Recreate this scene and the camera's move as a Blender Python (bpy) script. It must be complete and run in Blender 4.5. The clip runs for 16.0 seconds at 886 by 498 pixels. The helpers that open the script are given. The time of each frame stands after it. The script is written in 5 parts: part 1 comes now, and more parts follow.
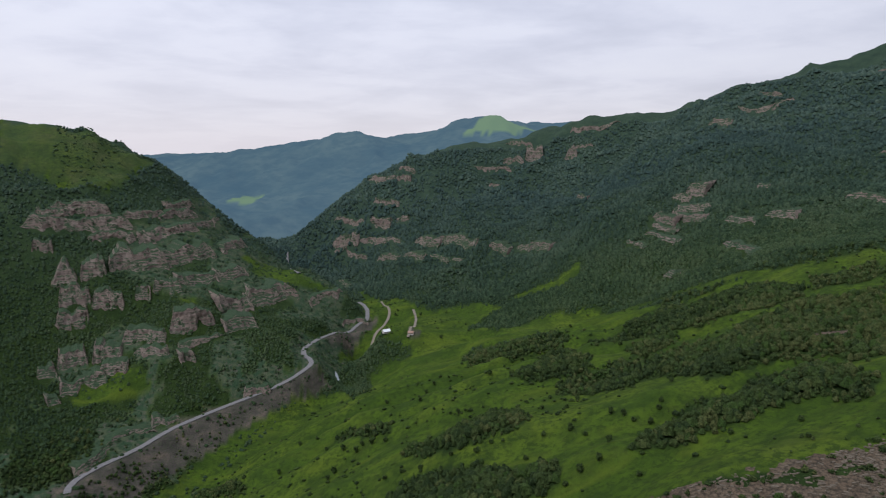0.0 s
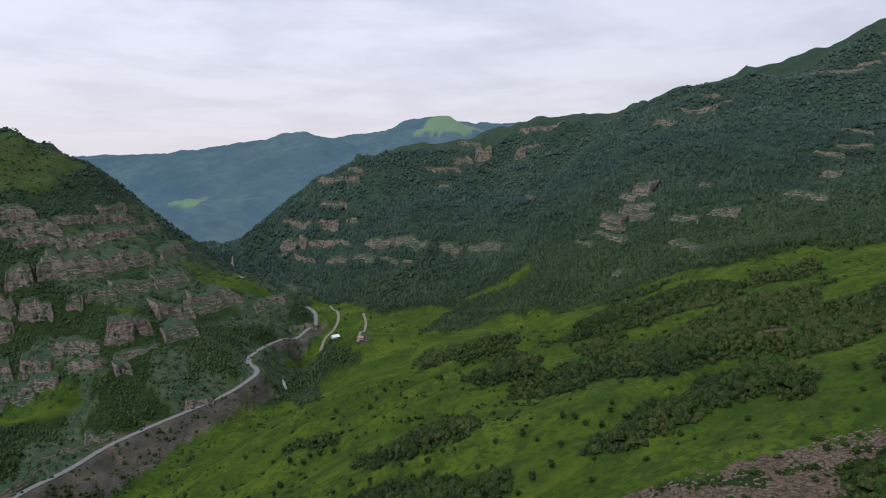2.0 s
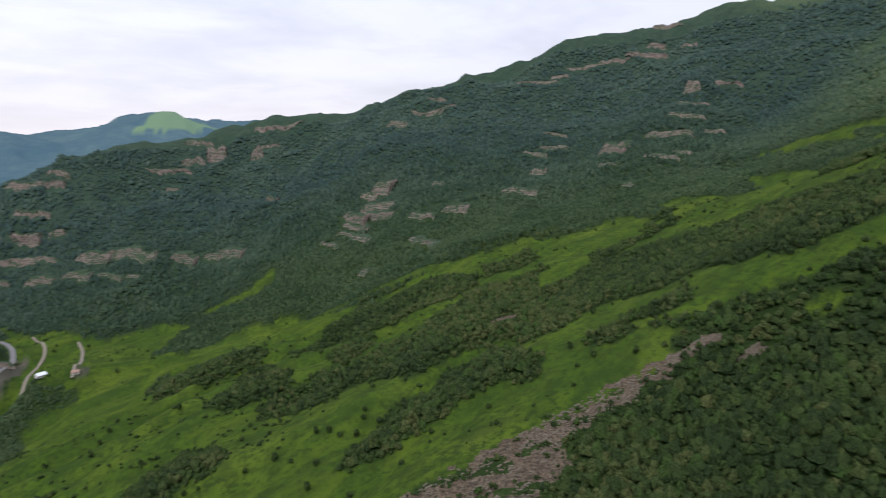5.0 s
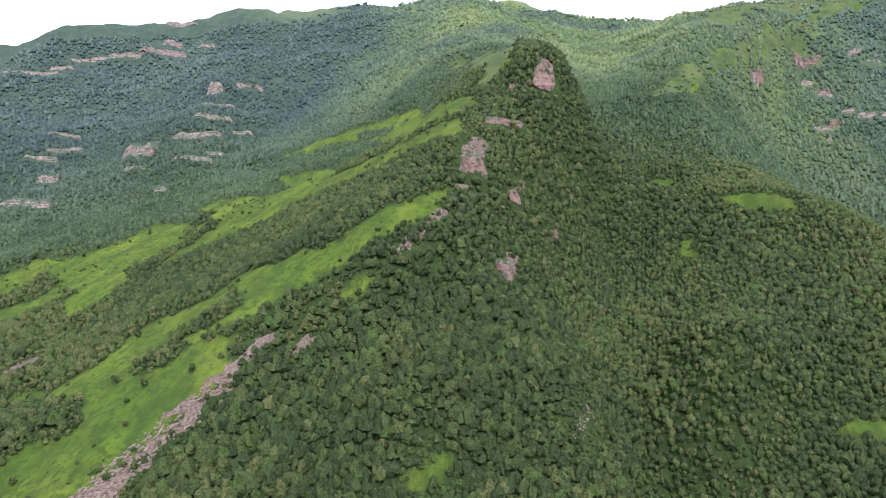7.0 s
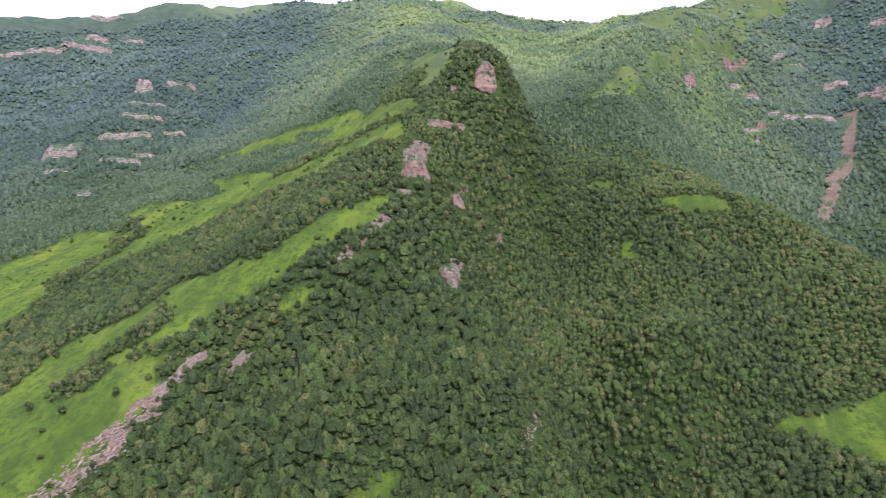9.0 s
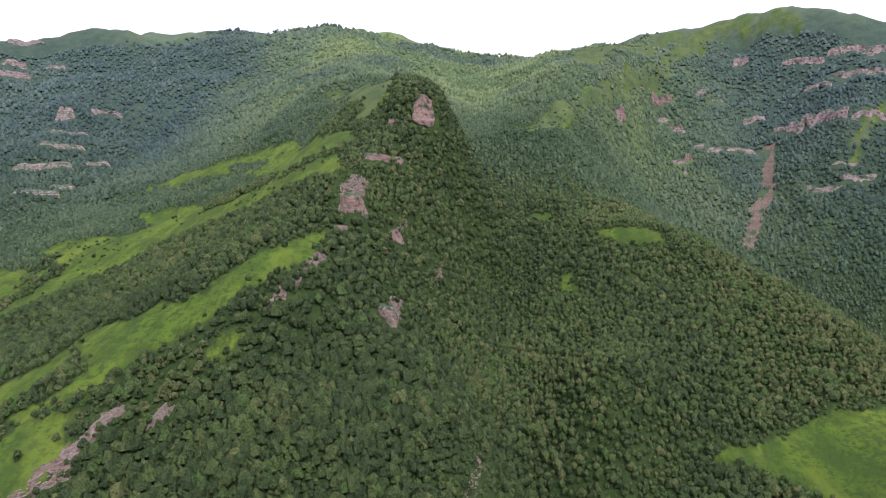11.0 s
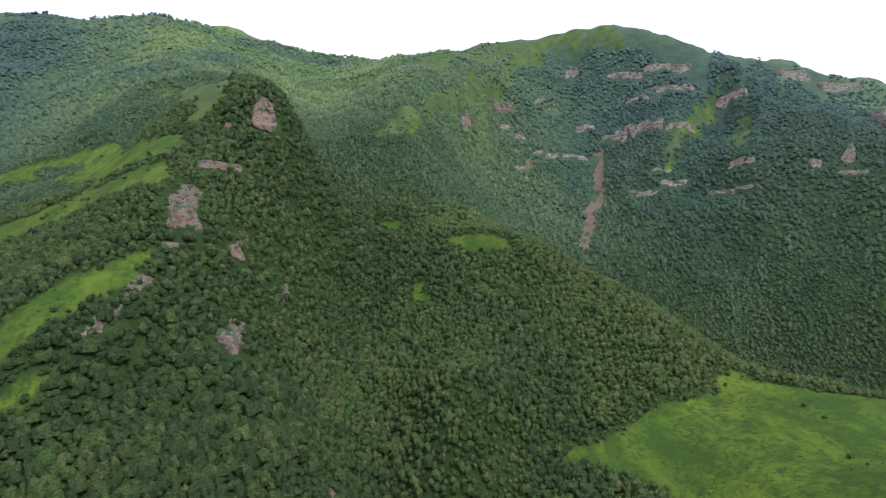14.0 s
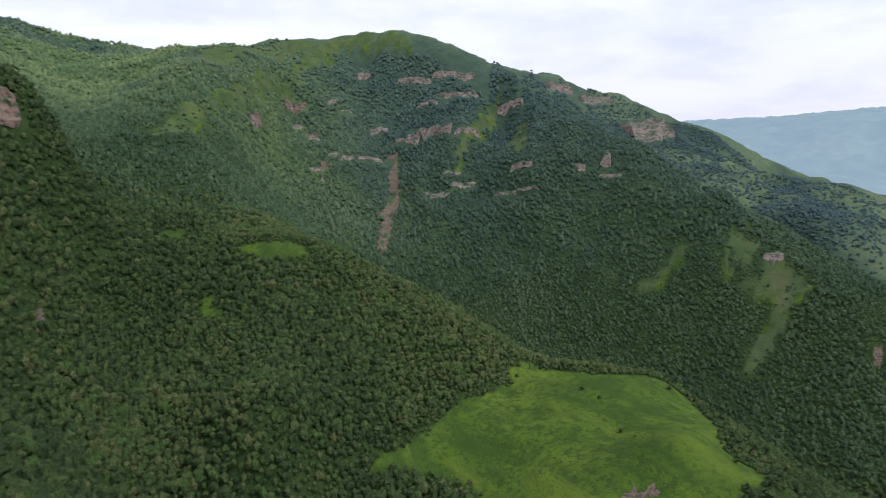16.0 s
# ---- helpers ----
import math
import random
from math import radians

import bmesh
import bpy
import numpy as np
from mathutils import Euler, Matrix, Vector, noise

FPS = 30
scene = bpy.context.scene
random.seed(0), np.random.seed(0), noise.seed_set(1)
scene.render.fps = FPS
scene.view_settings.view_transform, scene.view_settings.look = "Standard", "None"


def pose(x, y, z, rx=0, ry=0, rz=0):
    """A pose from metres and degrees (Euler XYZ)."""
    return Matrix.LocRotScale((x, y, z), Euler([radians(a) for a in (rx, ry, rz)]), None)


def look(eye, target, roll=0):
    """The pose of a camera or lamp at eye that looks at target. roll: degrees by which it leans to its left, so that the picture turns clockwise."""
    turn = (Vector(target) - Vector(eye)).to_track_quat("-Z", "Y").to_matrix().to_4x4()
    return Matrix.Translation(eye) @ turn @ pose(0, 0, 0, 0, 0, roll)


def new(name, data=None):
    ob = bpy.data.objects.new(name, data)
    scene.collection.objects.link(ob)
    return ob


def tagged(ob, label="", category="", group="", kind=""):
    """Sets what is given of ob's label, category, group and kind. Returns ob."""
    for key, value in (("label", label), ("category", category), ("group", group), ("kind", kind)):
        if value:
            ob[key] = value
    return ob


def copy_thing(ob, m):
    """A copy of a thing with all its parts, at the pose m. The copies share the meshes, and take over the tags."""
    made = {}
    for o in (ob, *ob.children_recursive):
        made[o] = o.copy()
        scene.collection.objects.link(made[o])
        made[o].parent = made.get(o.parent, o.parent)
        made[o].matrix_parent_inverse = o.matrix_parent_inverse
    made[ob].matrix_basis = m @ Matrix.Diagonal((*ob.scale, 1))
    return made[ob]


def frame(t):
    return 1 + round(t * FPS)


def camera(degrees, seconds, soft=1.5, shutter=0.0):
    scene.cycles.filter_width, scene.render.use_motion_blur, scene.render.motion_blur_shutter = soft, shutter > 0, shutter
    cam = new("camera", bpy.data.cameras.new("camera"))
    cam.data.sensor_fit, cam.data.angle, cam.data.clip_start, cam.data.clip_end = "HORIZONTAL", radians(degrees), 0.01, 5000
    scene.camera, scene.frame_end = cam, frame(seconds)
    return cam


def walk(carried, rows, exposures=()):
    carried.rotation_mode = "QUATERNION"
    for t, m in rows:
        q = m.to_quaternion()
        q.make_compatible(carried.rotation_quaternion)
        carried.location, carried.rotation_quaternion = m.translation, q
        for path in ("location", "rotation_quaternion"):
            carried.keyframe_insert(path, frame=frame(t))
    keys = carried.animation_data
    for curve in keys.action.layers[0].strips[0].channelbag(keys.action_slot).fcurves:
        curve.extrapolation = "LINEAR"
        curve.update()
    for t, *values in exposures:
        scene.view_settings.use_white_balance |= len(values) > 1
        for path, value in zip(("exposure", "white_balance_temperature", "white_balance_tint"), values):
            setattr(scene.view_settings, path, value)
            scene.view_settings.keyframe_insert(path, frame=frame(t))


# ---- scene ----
cam = camera(71.19, 16.0, soft=1.1, shutter=0.4)
# seconds, east, north, height, heading, pitch, roll
ROWS = [
    (0.0, 0.00, 0.00, 400.00, 5.05, -9.41, 0.03),
    (0.5, 0.91, 2.60, 400.18, 7.56, -9.43, -0.03),
    (1.0, 1.83, 5.19, 400.37, 8.28, -9.43, -0.03),
    (1.5, 2.78, 7.74, 400.60, 8.60, -9.43, -0.06),
    (2.0, 3.77, 10.25, 400.87, 9.59, -9.39, -0.07),
    (2.5, 4.80, 12.69, 401.21, 12.73, -9.41, -0.07),
    (3.0, 5.90, 15.05, 401.62, 20.07, -9.46, -0.11),
    (3.2, 6.36, 15.97, 401.81, 22.14, -9.44, -0.10),
    (5.3, 12.16, 24.29, 404.49, 38.96, -9.52, 0.33),
    (5.5, 12.83, 24.92, 404.78, 45.60, -9.49, 0.26),
    (6.0, 14.62, 26.32, 405.54, 62.40, -9.51, -0.00),
    (6.5, 16.57, 27.48, 406.30, 72.16, -9.55, -0.15),
    (7.0, 18.68, 28.42, 407.09, 74.00, -9.55, -0.19),
    (7.5, 20.93, 29.15, 407.89, 74.06, -9.58, -0.19),
    (8.0, 23.31, 29.71, 408.73, 74.12, -9.60, -0.16),
    (8.5, 25.80, 30.12, 409.60, 75.60, -9.63, -0.19),
    (9.0, 28.34, 30.41, 410.51, 79.26, -9.69, -0.21),
    (9.2, 29.36, 30.51, 410.89, 80.53, -9.73, -0.23),
    (11.3, 39.41, 31.19, 415.19, 84.99, -6.97, -0.07),
    (11.5, 40.32, 31.22, 415.61, 84.98, -6.90, -0.04),
    (12.0, 42.63, 31.20, 416.67, 84.98, -6.94, -0.02),
    (12.5, 45.02, 31.05, 417.70, 84.97, -6.99, -0.01),
    (13.0, 47.53, 30.75, 418.69, 85.77, -7.01, 0.09),
    (13.5, 50.11, 30.32, 419.63, 93.34, -7.05, 0.10),
    (14.0, 52.73, 29.78, 420.54, 98.60, -7.06, 0.11),
    (14.5, 55.32, 29.17, 421.39, 102.97, -7.06, 0.16),
    (15.0, 57.85, 28.51, 422.21, 107.29, -7.02, 0.19),
    (15.5, 60.34, 27.82, 422.99, 112.27, -7.00, 0.26),
    (16.0, 62.80, 27.11, 423.76, 117.24, -6.97, 0.34),
]
PATH = [(t, pose(x, y, z, 90 + pitch, 0, -heading) @ pose(0, 0, 0, 0, 0, roll)) for t, x, y, z, heading, pitch, roll in ROWS]
EXPOSURES = [(0.0, 0.1, 5650, 12), (3.2, 0.18, 5650, 12), (5.3, 0.6, 5700, 12), (5.8, 1.0, 5700, 16), (6.4, 1.6, 5650, 21), (7.0, 1.85, 5550, 29), (9.2, 1.95, 5600, 34), (11.3, 1.42, 5600, 31), (13.0, 1.32, 5400, 20), (14.5, 1.2, 5400, 15), (16.0, 0.85, 5550, 15)]
walk(cam, PATH, EXPOSURES)

# ---- light: a high overcast with a soft sun behind it ----
SUN_AZ, SUN_EL = -128.0, 55.0
world = bpy.data.worlds.new("overcast_sky")
scene.world = world
world.use_nodes = True


def link(tree, a, b):
    tree.links.new(a, b)


def add(tree, kind, **values):
    node = tree.nodes.new(kind)
    for key, value in values.items():
        if key in node.inputs:
            node.inputs[key].default_value = value
    return node


def ramp(tree, source, stops):
    node = tree.nodes.new("ShaderNodeValToRGB")
    while len(node.color_ramp.elements) < len(stops):
        node.color_ramp.elements.new(0.5)
    for element, (place, colour) in zip(node.color_ramp.elements, stops):
        element.position = place
        element.color = (*colour, 1) if isinstance(colour, tuple) else (colour, colour, colour, 1)
    link(tree, source, node.inputs[0])
    return node.outputs[0]


def maths(tree, operation, a, b=0.0, c=0.0):
    node = tree.nodes.new("ShaderNodeMath")
    node.operation = operation
    for socket, value in zip(node.inputs, (a, b, c)):
        if isinstance(value, (int, float)):
            socket.default_value = value
        else:
            link(tree, value, socket)
    return node.outputs[0]


def mix(tree, factor, a, b, blend="MIX"):
    node = tree.nodes.new("ShaderNodeMix")
    node.data_type, node.blend_type = "RGBA", blend
    for socket, value in ((node.inputs[0], factor), (node.inputs[6], a), (node.inputs[7], b)):
        if isinstance(value, tuple):
            socket.default_value = (*value, 1)
        elif isinstance(value, (int, float)):
            socket.default_value = value
        else:
            link(tree, value, socket)
    return node.outputs[2]


def make_sky():
    tree = world.node_tree
    tree.nodes.clear()
    where = add(tree, "ShaderNodeTexCoord").outputs["Generated"]
    split = add(tree, "ShaderNodeSeparateXYZ")
    link(tree, where, split.inputs[0])
    up = maths(tree, "MAXIMUM", split.outputs[2], 0.0)
    # the cloud deck seen from below: direction laid onto a flat layer
    flat = maths(tree, "ADD", up, 0.11)
    join = add(tree, "ShaderNodeCombineXYZ")
    link(tree, maths(tree, "DIVIDE", split.outputs[0], flat), join.inputs[0])
    link(tree, maths(tree, "DIVIDE", split.outputs[1], flat), join.inputs[1])
    broad = add(tree, "ShaderNodeTexNoise", Scale=0.8, Detail=5.0, Roughness=0.5, Distortion=0.5)
    fine = add(tree, "ShaderNodeTexNoise", Scale=2.6, Detail=6.0, Roughness=0.6, Distortion=0.3)
    link(tree, join.outputs[0], broad.inputs["Vector"])
    link(tree, join.outputs[0], fine.inputs["Vector"])
    both = maths(tree, "ADD", maths(tree, "MULTIPLY", broad.outputs[0], 0.76), maths(tree, "MULTIPLY", fine.outputs[0], 0.24))
    cloud = ramp(tree, both, [(0.34, (0.63, 0.62, 0.65)), (0.46, (0.76, 0.74, 0.76)), (0.56, (0.90, 0.865, 0.86)), (0.7, (0.97, 0.93, 0.90))])
    # a warmer, paler band low over the horizon
    low = maths(tree, "POWER", maths(tree, "SUBTRACT", 1.0, up), 6.0)
    cloud = mix(tree, maths(tree, "MULTIPLY", low, 0.85), cloud, (0.99, 0.86, 0.79))
    # brighter round the veiled sun
    toward = add(tree, "ShaderNodeVectorMath")
    toward.operation = "DOT_PRODUCT"
    link(tree, where, toward.inputs[0])
    toward.inputs[1].default_value = (math.sin(radians(SUN_AZ)) * math.cos(radians(SUN_EL)), math.cos(radians(SUN_AZ)) * math.cos(radians(SUN_EL)), math.sin(radians(SUN_EL)))
    glow = maths(tree, "POWER", maths(tree, "MAXIMUM", toward.outputs["Value"], 0.0), 3.0)
    veil = add(tree, "ShaderNodeBackground")
    link(tree, cloud, veil.inputs[0])
    # the deck is thinner and brighter over the north-west
    thin = add(tree, "ShaderNodeVectorMath")
    thin.operation = "DOT_PRODUCT"
    link(tree, where, thin.inputs[0])
    thin.inputs[1].default_value = (-0.6, 0.8, 0.0)
    base = maths(tree, "MULTIPLY_ADD", thin.outputs["Value"], 0.14, 0.70)
    link(tree, maths(tree, "ADD", maths(tree, "MULTIPLY_ADD", glow, 0.12, base), maths(tree, "MULTIPLY", up, 0.42)), veil.inputs[1])
    sky = add(tree, "ShaderNodeTexSky")
    sky.sky_type, sky.sun_disc = "NISHITA", False
    sky.sun_elevation, sky.sun_rotation = radians(SUN_EL), radians(SUN_AZ)
    clear = add(tree, "ShaderNodeBackground", Strength=0.1)
    link(tree, sky.outputs[0], clear.inputs[0])
    blend = add(tree, "ShaderNodeMixShader")
    blend.inputs[0].default_value = 0.9
    link(tree, clear.outputs[0], blend.inputs[1])
    link(tree, veil.outputs[0], blend.inputs[2])
    out = add(tree, "ShaderNodeOutputWorld")
    link(tree, blend.outputs[0], out.inputs[0])


make_sky()
sun = new("sun", bpy.data.lights.new("sun", "SUN"))
sun.data.energy, sun.data.angle, sun.data.color = 1.6, radians(18), (1.0, 0.95, 0.88)
sun.matrix_world = look((0, 0, 0), (-math.sin(radians(SUN_AZ)) * math.cos(radians(SUN_EL)), -math.cos(radians(SUN_AZ)) * math.cos(radians(SUN_EL)), -math.sin(radians(SUN_EL))))

# ---- materials ----
def material(name):
    mat = bpy.data.materials.new(name)
    mat.use_nodes = True
    tree = mat.node_tree
    return mat, tree, tree.nodes["Principled BSDF"]


def noise_of(tree, scale, detail=5.0, rough=0.55, vector=None, distortion=0.0):
    node = add(tree, "ShaderNodeTexNoise", Scale=scale, Detail=detail, Roughness=rough, Distortion=distortion)
    if vector is None:
        vector = add(tree, "ShaderNodeNewGeometry").outputs["Position"]
    link(tree, vector, node.inputs["Vector"])
    return node.outputs[0]


def bump(tree, shader, heights, strength, distance):
    node = add(tree, "ShaderNodeBump", Strength=strength, Distance=distance)
    link(tree, heights, node.inputs["Height"])
    link(tree, node.outputs[0], shader.inputs["Normal"])


def attribute(tree, name):
    node = tree.nodes.new("ShaderNodeAttribute")
    node.attribute_name = name
    return node.outputs["Fac"]


def rock_colours(tree):
    """Bedded limestone: pinkish grey with pale and rusty beds."""
    place = add(tree, "ShaderNodeNewGeometry").outputs["Position"]
    stretch = add(tree, "ShaderNodeMapping")
    stretch.inputs["Scale"].default_value = (0.02, 0.02, 0.30)
    link(tree, place, stretch.inputs[0])
    beds = noise_of(tree, 1.0, 6, 0.6, stretch.outputs[0], 0.4)
    blotch = noise_of(tree, 0.09, 5, 0.6)
    cracks = noise_of(tree, 0.6, 5, 0.65)
    colour = ramp(tree, beds, [(0.3, (0.094, 0.078, 0.066)), (0.45, (0.132, 0.108, 0.090)), (0.55, (0.164, 0.136, 0.112)), (0.7, (0.205, 0.170, 0.140))])
    colour = mix(tree, ramp(tree, blotch, [(0.42, 0.0), (0.7, 0.6)]), colour, (0.195, 0.178, 0.152))
    colour = mix(tree, ramp(tree, cracks, [(0.3, 0.6), (0.45, 0.0)]), colour, (0.07, 0.06, 0.05))
    return colour, maths(tree, "ADD", maths(tree, "MULTIPLY", beds, 2.0), cracks)


def make_ground_material():
    mat, tree, shader = material("mountain_ground")
    broad, mid, fine = noise_of(tree, 0.012, 4), noise_of(tree, 0.06, 6, 0.6), noise_of(tree, 0.7, 6, 0.65)
    grass = ramp(tree, broad, [(0.3, (0.042, 0.075, 0.009)), (0.5, (0.060, 0.099, 0.010)), (0.7, (0.084, 0.118, 0.013))])
    grass = mix(tree, ramp(tree, mid, [(0.40, 0.8), (0.54, 0.0)]), grass, (0.033, 0.057, 0.009))
    grass = mix(tree, ramp(tree, noise_of(tree, 0.25, 5, 0.7), [(0.42, 0.85), (0.53, 0.0)]), grass, (0.027, 0.047, 0.009))
    dry = ramp(tree, noise_of(tree, 0.028, 5, 0.6), [(0.55, 0.0), (0.72, 0.4)])
    grass = mix(tree, dry, grass, (0.080, 0.104, 0.018))
    # forest floor, darkened in colour for the shade under the crowns
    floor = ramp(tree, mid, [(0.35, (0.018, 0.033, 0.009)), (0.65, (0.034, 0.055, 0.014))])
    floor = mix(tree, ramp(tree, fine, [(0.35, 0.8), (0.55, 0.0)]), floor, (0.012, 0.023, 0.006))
    scrub = ramp(tree, fine, [(0.35, (0.022, 0.044, 0.024)), (0.62, (0.040, 0.070, 0.034))])
    scrub = mix(tree, ramp(tree, noise_of(tree, 0.11, 6, 0.7), [(0.46, 0.0), (0.60, 0.85)]), scrub, (0.078, 0.092, 0.050))
    scrub = mix(tree, ramp(tree, noise_of(tree, 0.2, 5, 0.7), [(0.54, 0.0), (0.66, 0.7)]), scrub, (0.105, 0.090, 0.074))
    rock, beds = rock_colours(tree)
    # long streaks of lusher herbs that run with the folds of the slopes
    lie = add(tree, "ShaderNodeMapping")
    lie.inputs["Rotation"].default_value = (0, 0, 0.1)
    lie.inputs["Scale"].default_value = (0.012, 0.05, 0.03)
    link(tree, add(tree, "ShaderNodeNewGeometry").outputs["Position"], lie.inputs[0])
    herbs = noise_of(tree, 1.0, 5, 0.6, lie.outputs[0], 0.6)
    grass = mix(tree, ramp(tree, herbs, [(0.36, 0.85), (0.50, 0.0)]), grass, (0.029, 0.053, 0.009))
    grass = mix(tree, ramp(tree, herbs, [(0.54, 0.0), (0.68, 0.6)]), grass, (0.086, 0.117, 0.013))
    straw = ramp(tree, noise_of(tree, 0.035, 6, 0.65), [(0.36, (0.036, 0.058, 0.030)), (0.52, (0.056, 0.074, 0.034)), (0.68, (0.086, 0.088, 0.046))])
    grass = mix(tree, attribute(tree, "dry"), grass, straw)
    # haze painted into the floor: bluer on the shoulder and with distance
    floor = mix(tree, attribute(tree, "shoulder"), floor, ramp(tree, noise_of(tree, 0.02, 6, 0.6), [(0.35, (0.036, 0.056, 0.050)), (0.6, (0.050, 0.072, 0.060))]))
    hazy_floor = ramp(tree, mid, [(0.35, (0.028, 0.048, 0.032)), (0.65, (0.042, 0.066, 0.040))])
    floor = mix(tree, attribute(tree, "far"), floor, hazy_floor)
    floor = mix(tree, attribute(tree, "high"), floor, ramp(tree, noise_of(tree, 0.03, 6, 0.65), [(0.35, (0.046, 0.074, 0.040)), (0.62, (0.076, 0.102, 0.048))]))
    # upland floor: shrubby green, with the lift of haze in its colour
    floor = mix(tree, attribute(tree, "upland"), floor, ramp(tree, noise_of(tree, 0.03, 6, 0.65), [(0.35, (0.048, 0.080, 0.028)), (0.62, (0.098, 0.132, 0.040))]))
    colour = mix(tree, attribute(tree, "forest"), grass, floor)
    colour = mix(tree, attribute(tree, "scrub"), colour, scrub)
    rough_edge = maths(tree, "ADD", attribute(tree, "rock"), maths(tree, "MULTIPLY_ADD", maths(tree, "ADD", fine, maths(tree, "MULTIPLY", noise_of(tree, 0.16, 4, 0.6), 1.3)), 0.9, -1.2))
    colour = mix(tree, ramp(tree, rough_edge, [(0.42, 0.0), (0.58, 1.0)]), colour, mix(tree, ramp(tree, fine, [(0.38, 0.95), (0.6, 0.2)]), mix(tree, 1.0, rock, (1.0, 0.88, 0.72), "MULTIPLY"), (0.042, 0.036, 0.026)))
    soil = ramp(tree, mid, [(0.35, (0.045, 0.040, 0.036)), (0.55, (0.085, 0.072, 0.062)), (0.7, (0.15, 0.115, 0.09))])
    soil = mix(tree, ramp(tree, fine, [(0.45, 0.0), (0.62, 0.7)]), soil, (0.05, 0.065, 0.03))
    colour = mix(tree, attribute(tree, "earth"), colour, soil)
    link(tree, colour, shader.inputs["Base Color"])
    shader.inputs["Roughness"].default_value = 0.95
    shader.inputs["Specular IOR Level"].default_value = 0.06
    bump(tree, shader, maths(tree, "ADD", fine, maths(tree, "MULTIPLY", mid, 2.0)), 1.0, 1.3)
    return mat


GROUND = make_ground_material()


def make_leaf_material(name, stops, shade, light, cell, upper=None):
    """Broadleaf foliage: each tree's own green, leaf clumps mottled with painted shade and light."""
    mat, tree, shader = material(name)
    colour = ramp(tree, attribute(tree, "tint"), stops)
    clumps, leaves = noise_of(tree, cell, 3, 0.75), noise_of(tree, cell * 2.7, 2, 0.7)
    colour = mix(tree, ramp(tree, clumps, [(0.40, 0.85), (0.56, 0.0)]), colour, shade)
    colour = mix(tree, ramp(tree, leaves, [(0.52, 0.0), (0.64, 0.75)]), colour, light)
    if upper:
        # painted haze: the mountain woods turn grey and blue, changing over slowly with distance
        hazed = mix(tree, ramp(tree, clumps, [(0.40, 0.6), (0.56, 0.0)]), ramp(tree, attribute(tree, "tint"), [(0.05, upper[0]), (0.5, upper[1]), (0.95, upper[2])]), upper[0])
        colour = mix(tree, attribute(tree, "far"), colour, hazed)
        # open, shrubby upland in the head of the valley, lightened further for haze
        shrubby = ramp(tree, attribute(tree, "tint"), [(0.05, (0.060, 0.096, 0.040)), (0.5, (0.090, 0.130, 0.050)), (0.95, (0.124, 0.156, 0.062))])
        colour = mix(tree, attribute(tree, "upland"), colour, shrubby)
    link(tree, colour, shader.inputs["Base Color"])
    shader.inputs["Roughness"].default_value = 0.7
    shader.inputs["Specular IOR Level"].default_value = 0.05
    bump(tree, shader, maths(tree, "ADD", clumps, leaves), 1.0, 0.8)
    return mat


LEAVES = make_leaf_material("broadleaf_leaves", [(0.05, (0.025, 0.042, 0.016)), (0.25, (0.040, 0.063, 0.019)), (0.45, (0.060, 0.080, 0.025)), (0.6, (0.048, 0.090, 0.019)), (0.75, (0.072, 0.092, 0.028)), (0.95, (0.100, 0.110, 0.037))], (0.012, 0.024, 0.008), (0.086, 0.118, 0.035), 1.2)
# the last three tones hold the blue grey of haze
FAR_LEAVES = make_leaf_material("mountain_leaves_with_haze", [(0.05, (0.026, 0.047, 0.023)), (0.3, (0.038, 0.065, 0.028)), (0.55, (0.050, 0.079, 0.034)), (0.95, (0.070, 0.096, 0.042))], (0.018, 0.034, 0.015), (0.072, 0.102, 0.044), 0.5, ((0.034, 0.058, 0.052), (0.048, 0.077, 0.066), (0.066, 0.098, 0.078)))
# crest and shoulder leaves: bluer tones, with distance haze put into the colour
CREST_LEAVES = make_leaf_material("hazy_crest_leaves", [(0.05, (0.040, 0.064, 0.050)), (0.5, (0.054, 0.084, 0.062)), (0.95, (0.076, 0.106, 0.072))], (0.036, 0.058, 0.048), (0.078, 0.108, 0.074), 0.2, ((0.036, 0.060, 0.050), (0.054, 0.085, 0.066), (0.076, 0.108, 0.076)))
SHOULDER_LEAVES = make_leaf_material("hazy_shoulder_leaves", [(0.05, (0.034, 0.056, 0.054)), (0.5, (0.043, 0.068, 0.062)), (0.95, (0.056, 0.082, 0.070))], (0.034, 0.056, 0.054), (0.056, 0.082, 0.070), 0.2)


def make_rock_material(name, stain):
    mat, tree, shader = material(name)
    colour, heights = rock_colours(tree)
    colour = mix(tree, 1.0, colour, stain, "MULTIPLY")
    facing = add(tree, "ShaderNodeSeparateXYZ")
    link(tree, add(tree, "ShaderNodeNewGeometry").outputs["Normal"], facing.inputs[0])
    ledge = maths(tree, "ADD", facing.outputs[2], maths(tree, "MULTIPLY_ADD", noise_of(tree, 0.35, 5, 0.6), 0.9, -0.45))
    green = ramp(tree, noise_of(tree, 0.5, 4), [(0.35, (0.022, 0.042, 0.020)), (0.65, (0.044, 0.070, 0.032))])
    colour = mix(tree, ramp(tree, ledge, [(0.58, 0.0), (0.72, 1.0)]), colour, green)
    # creepers, grass and bushes that hold on in patches of the face
    colour = mix(tree, ramp(tree, noise_of(tree, 0.11, 6, 0.65), [(0.54, 0.0), (0.61, 0.95)]), colour, green)
    link(tree, colour, shader.inputs["Base Color"])
    shader.inputs["Roughness"].default_value = 0.92
    shader.inputs["Specular IOR Level"].default_value = 0.2
    bump(tree, shader, heights, 0.8, 1.2)
    return mat


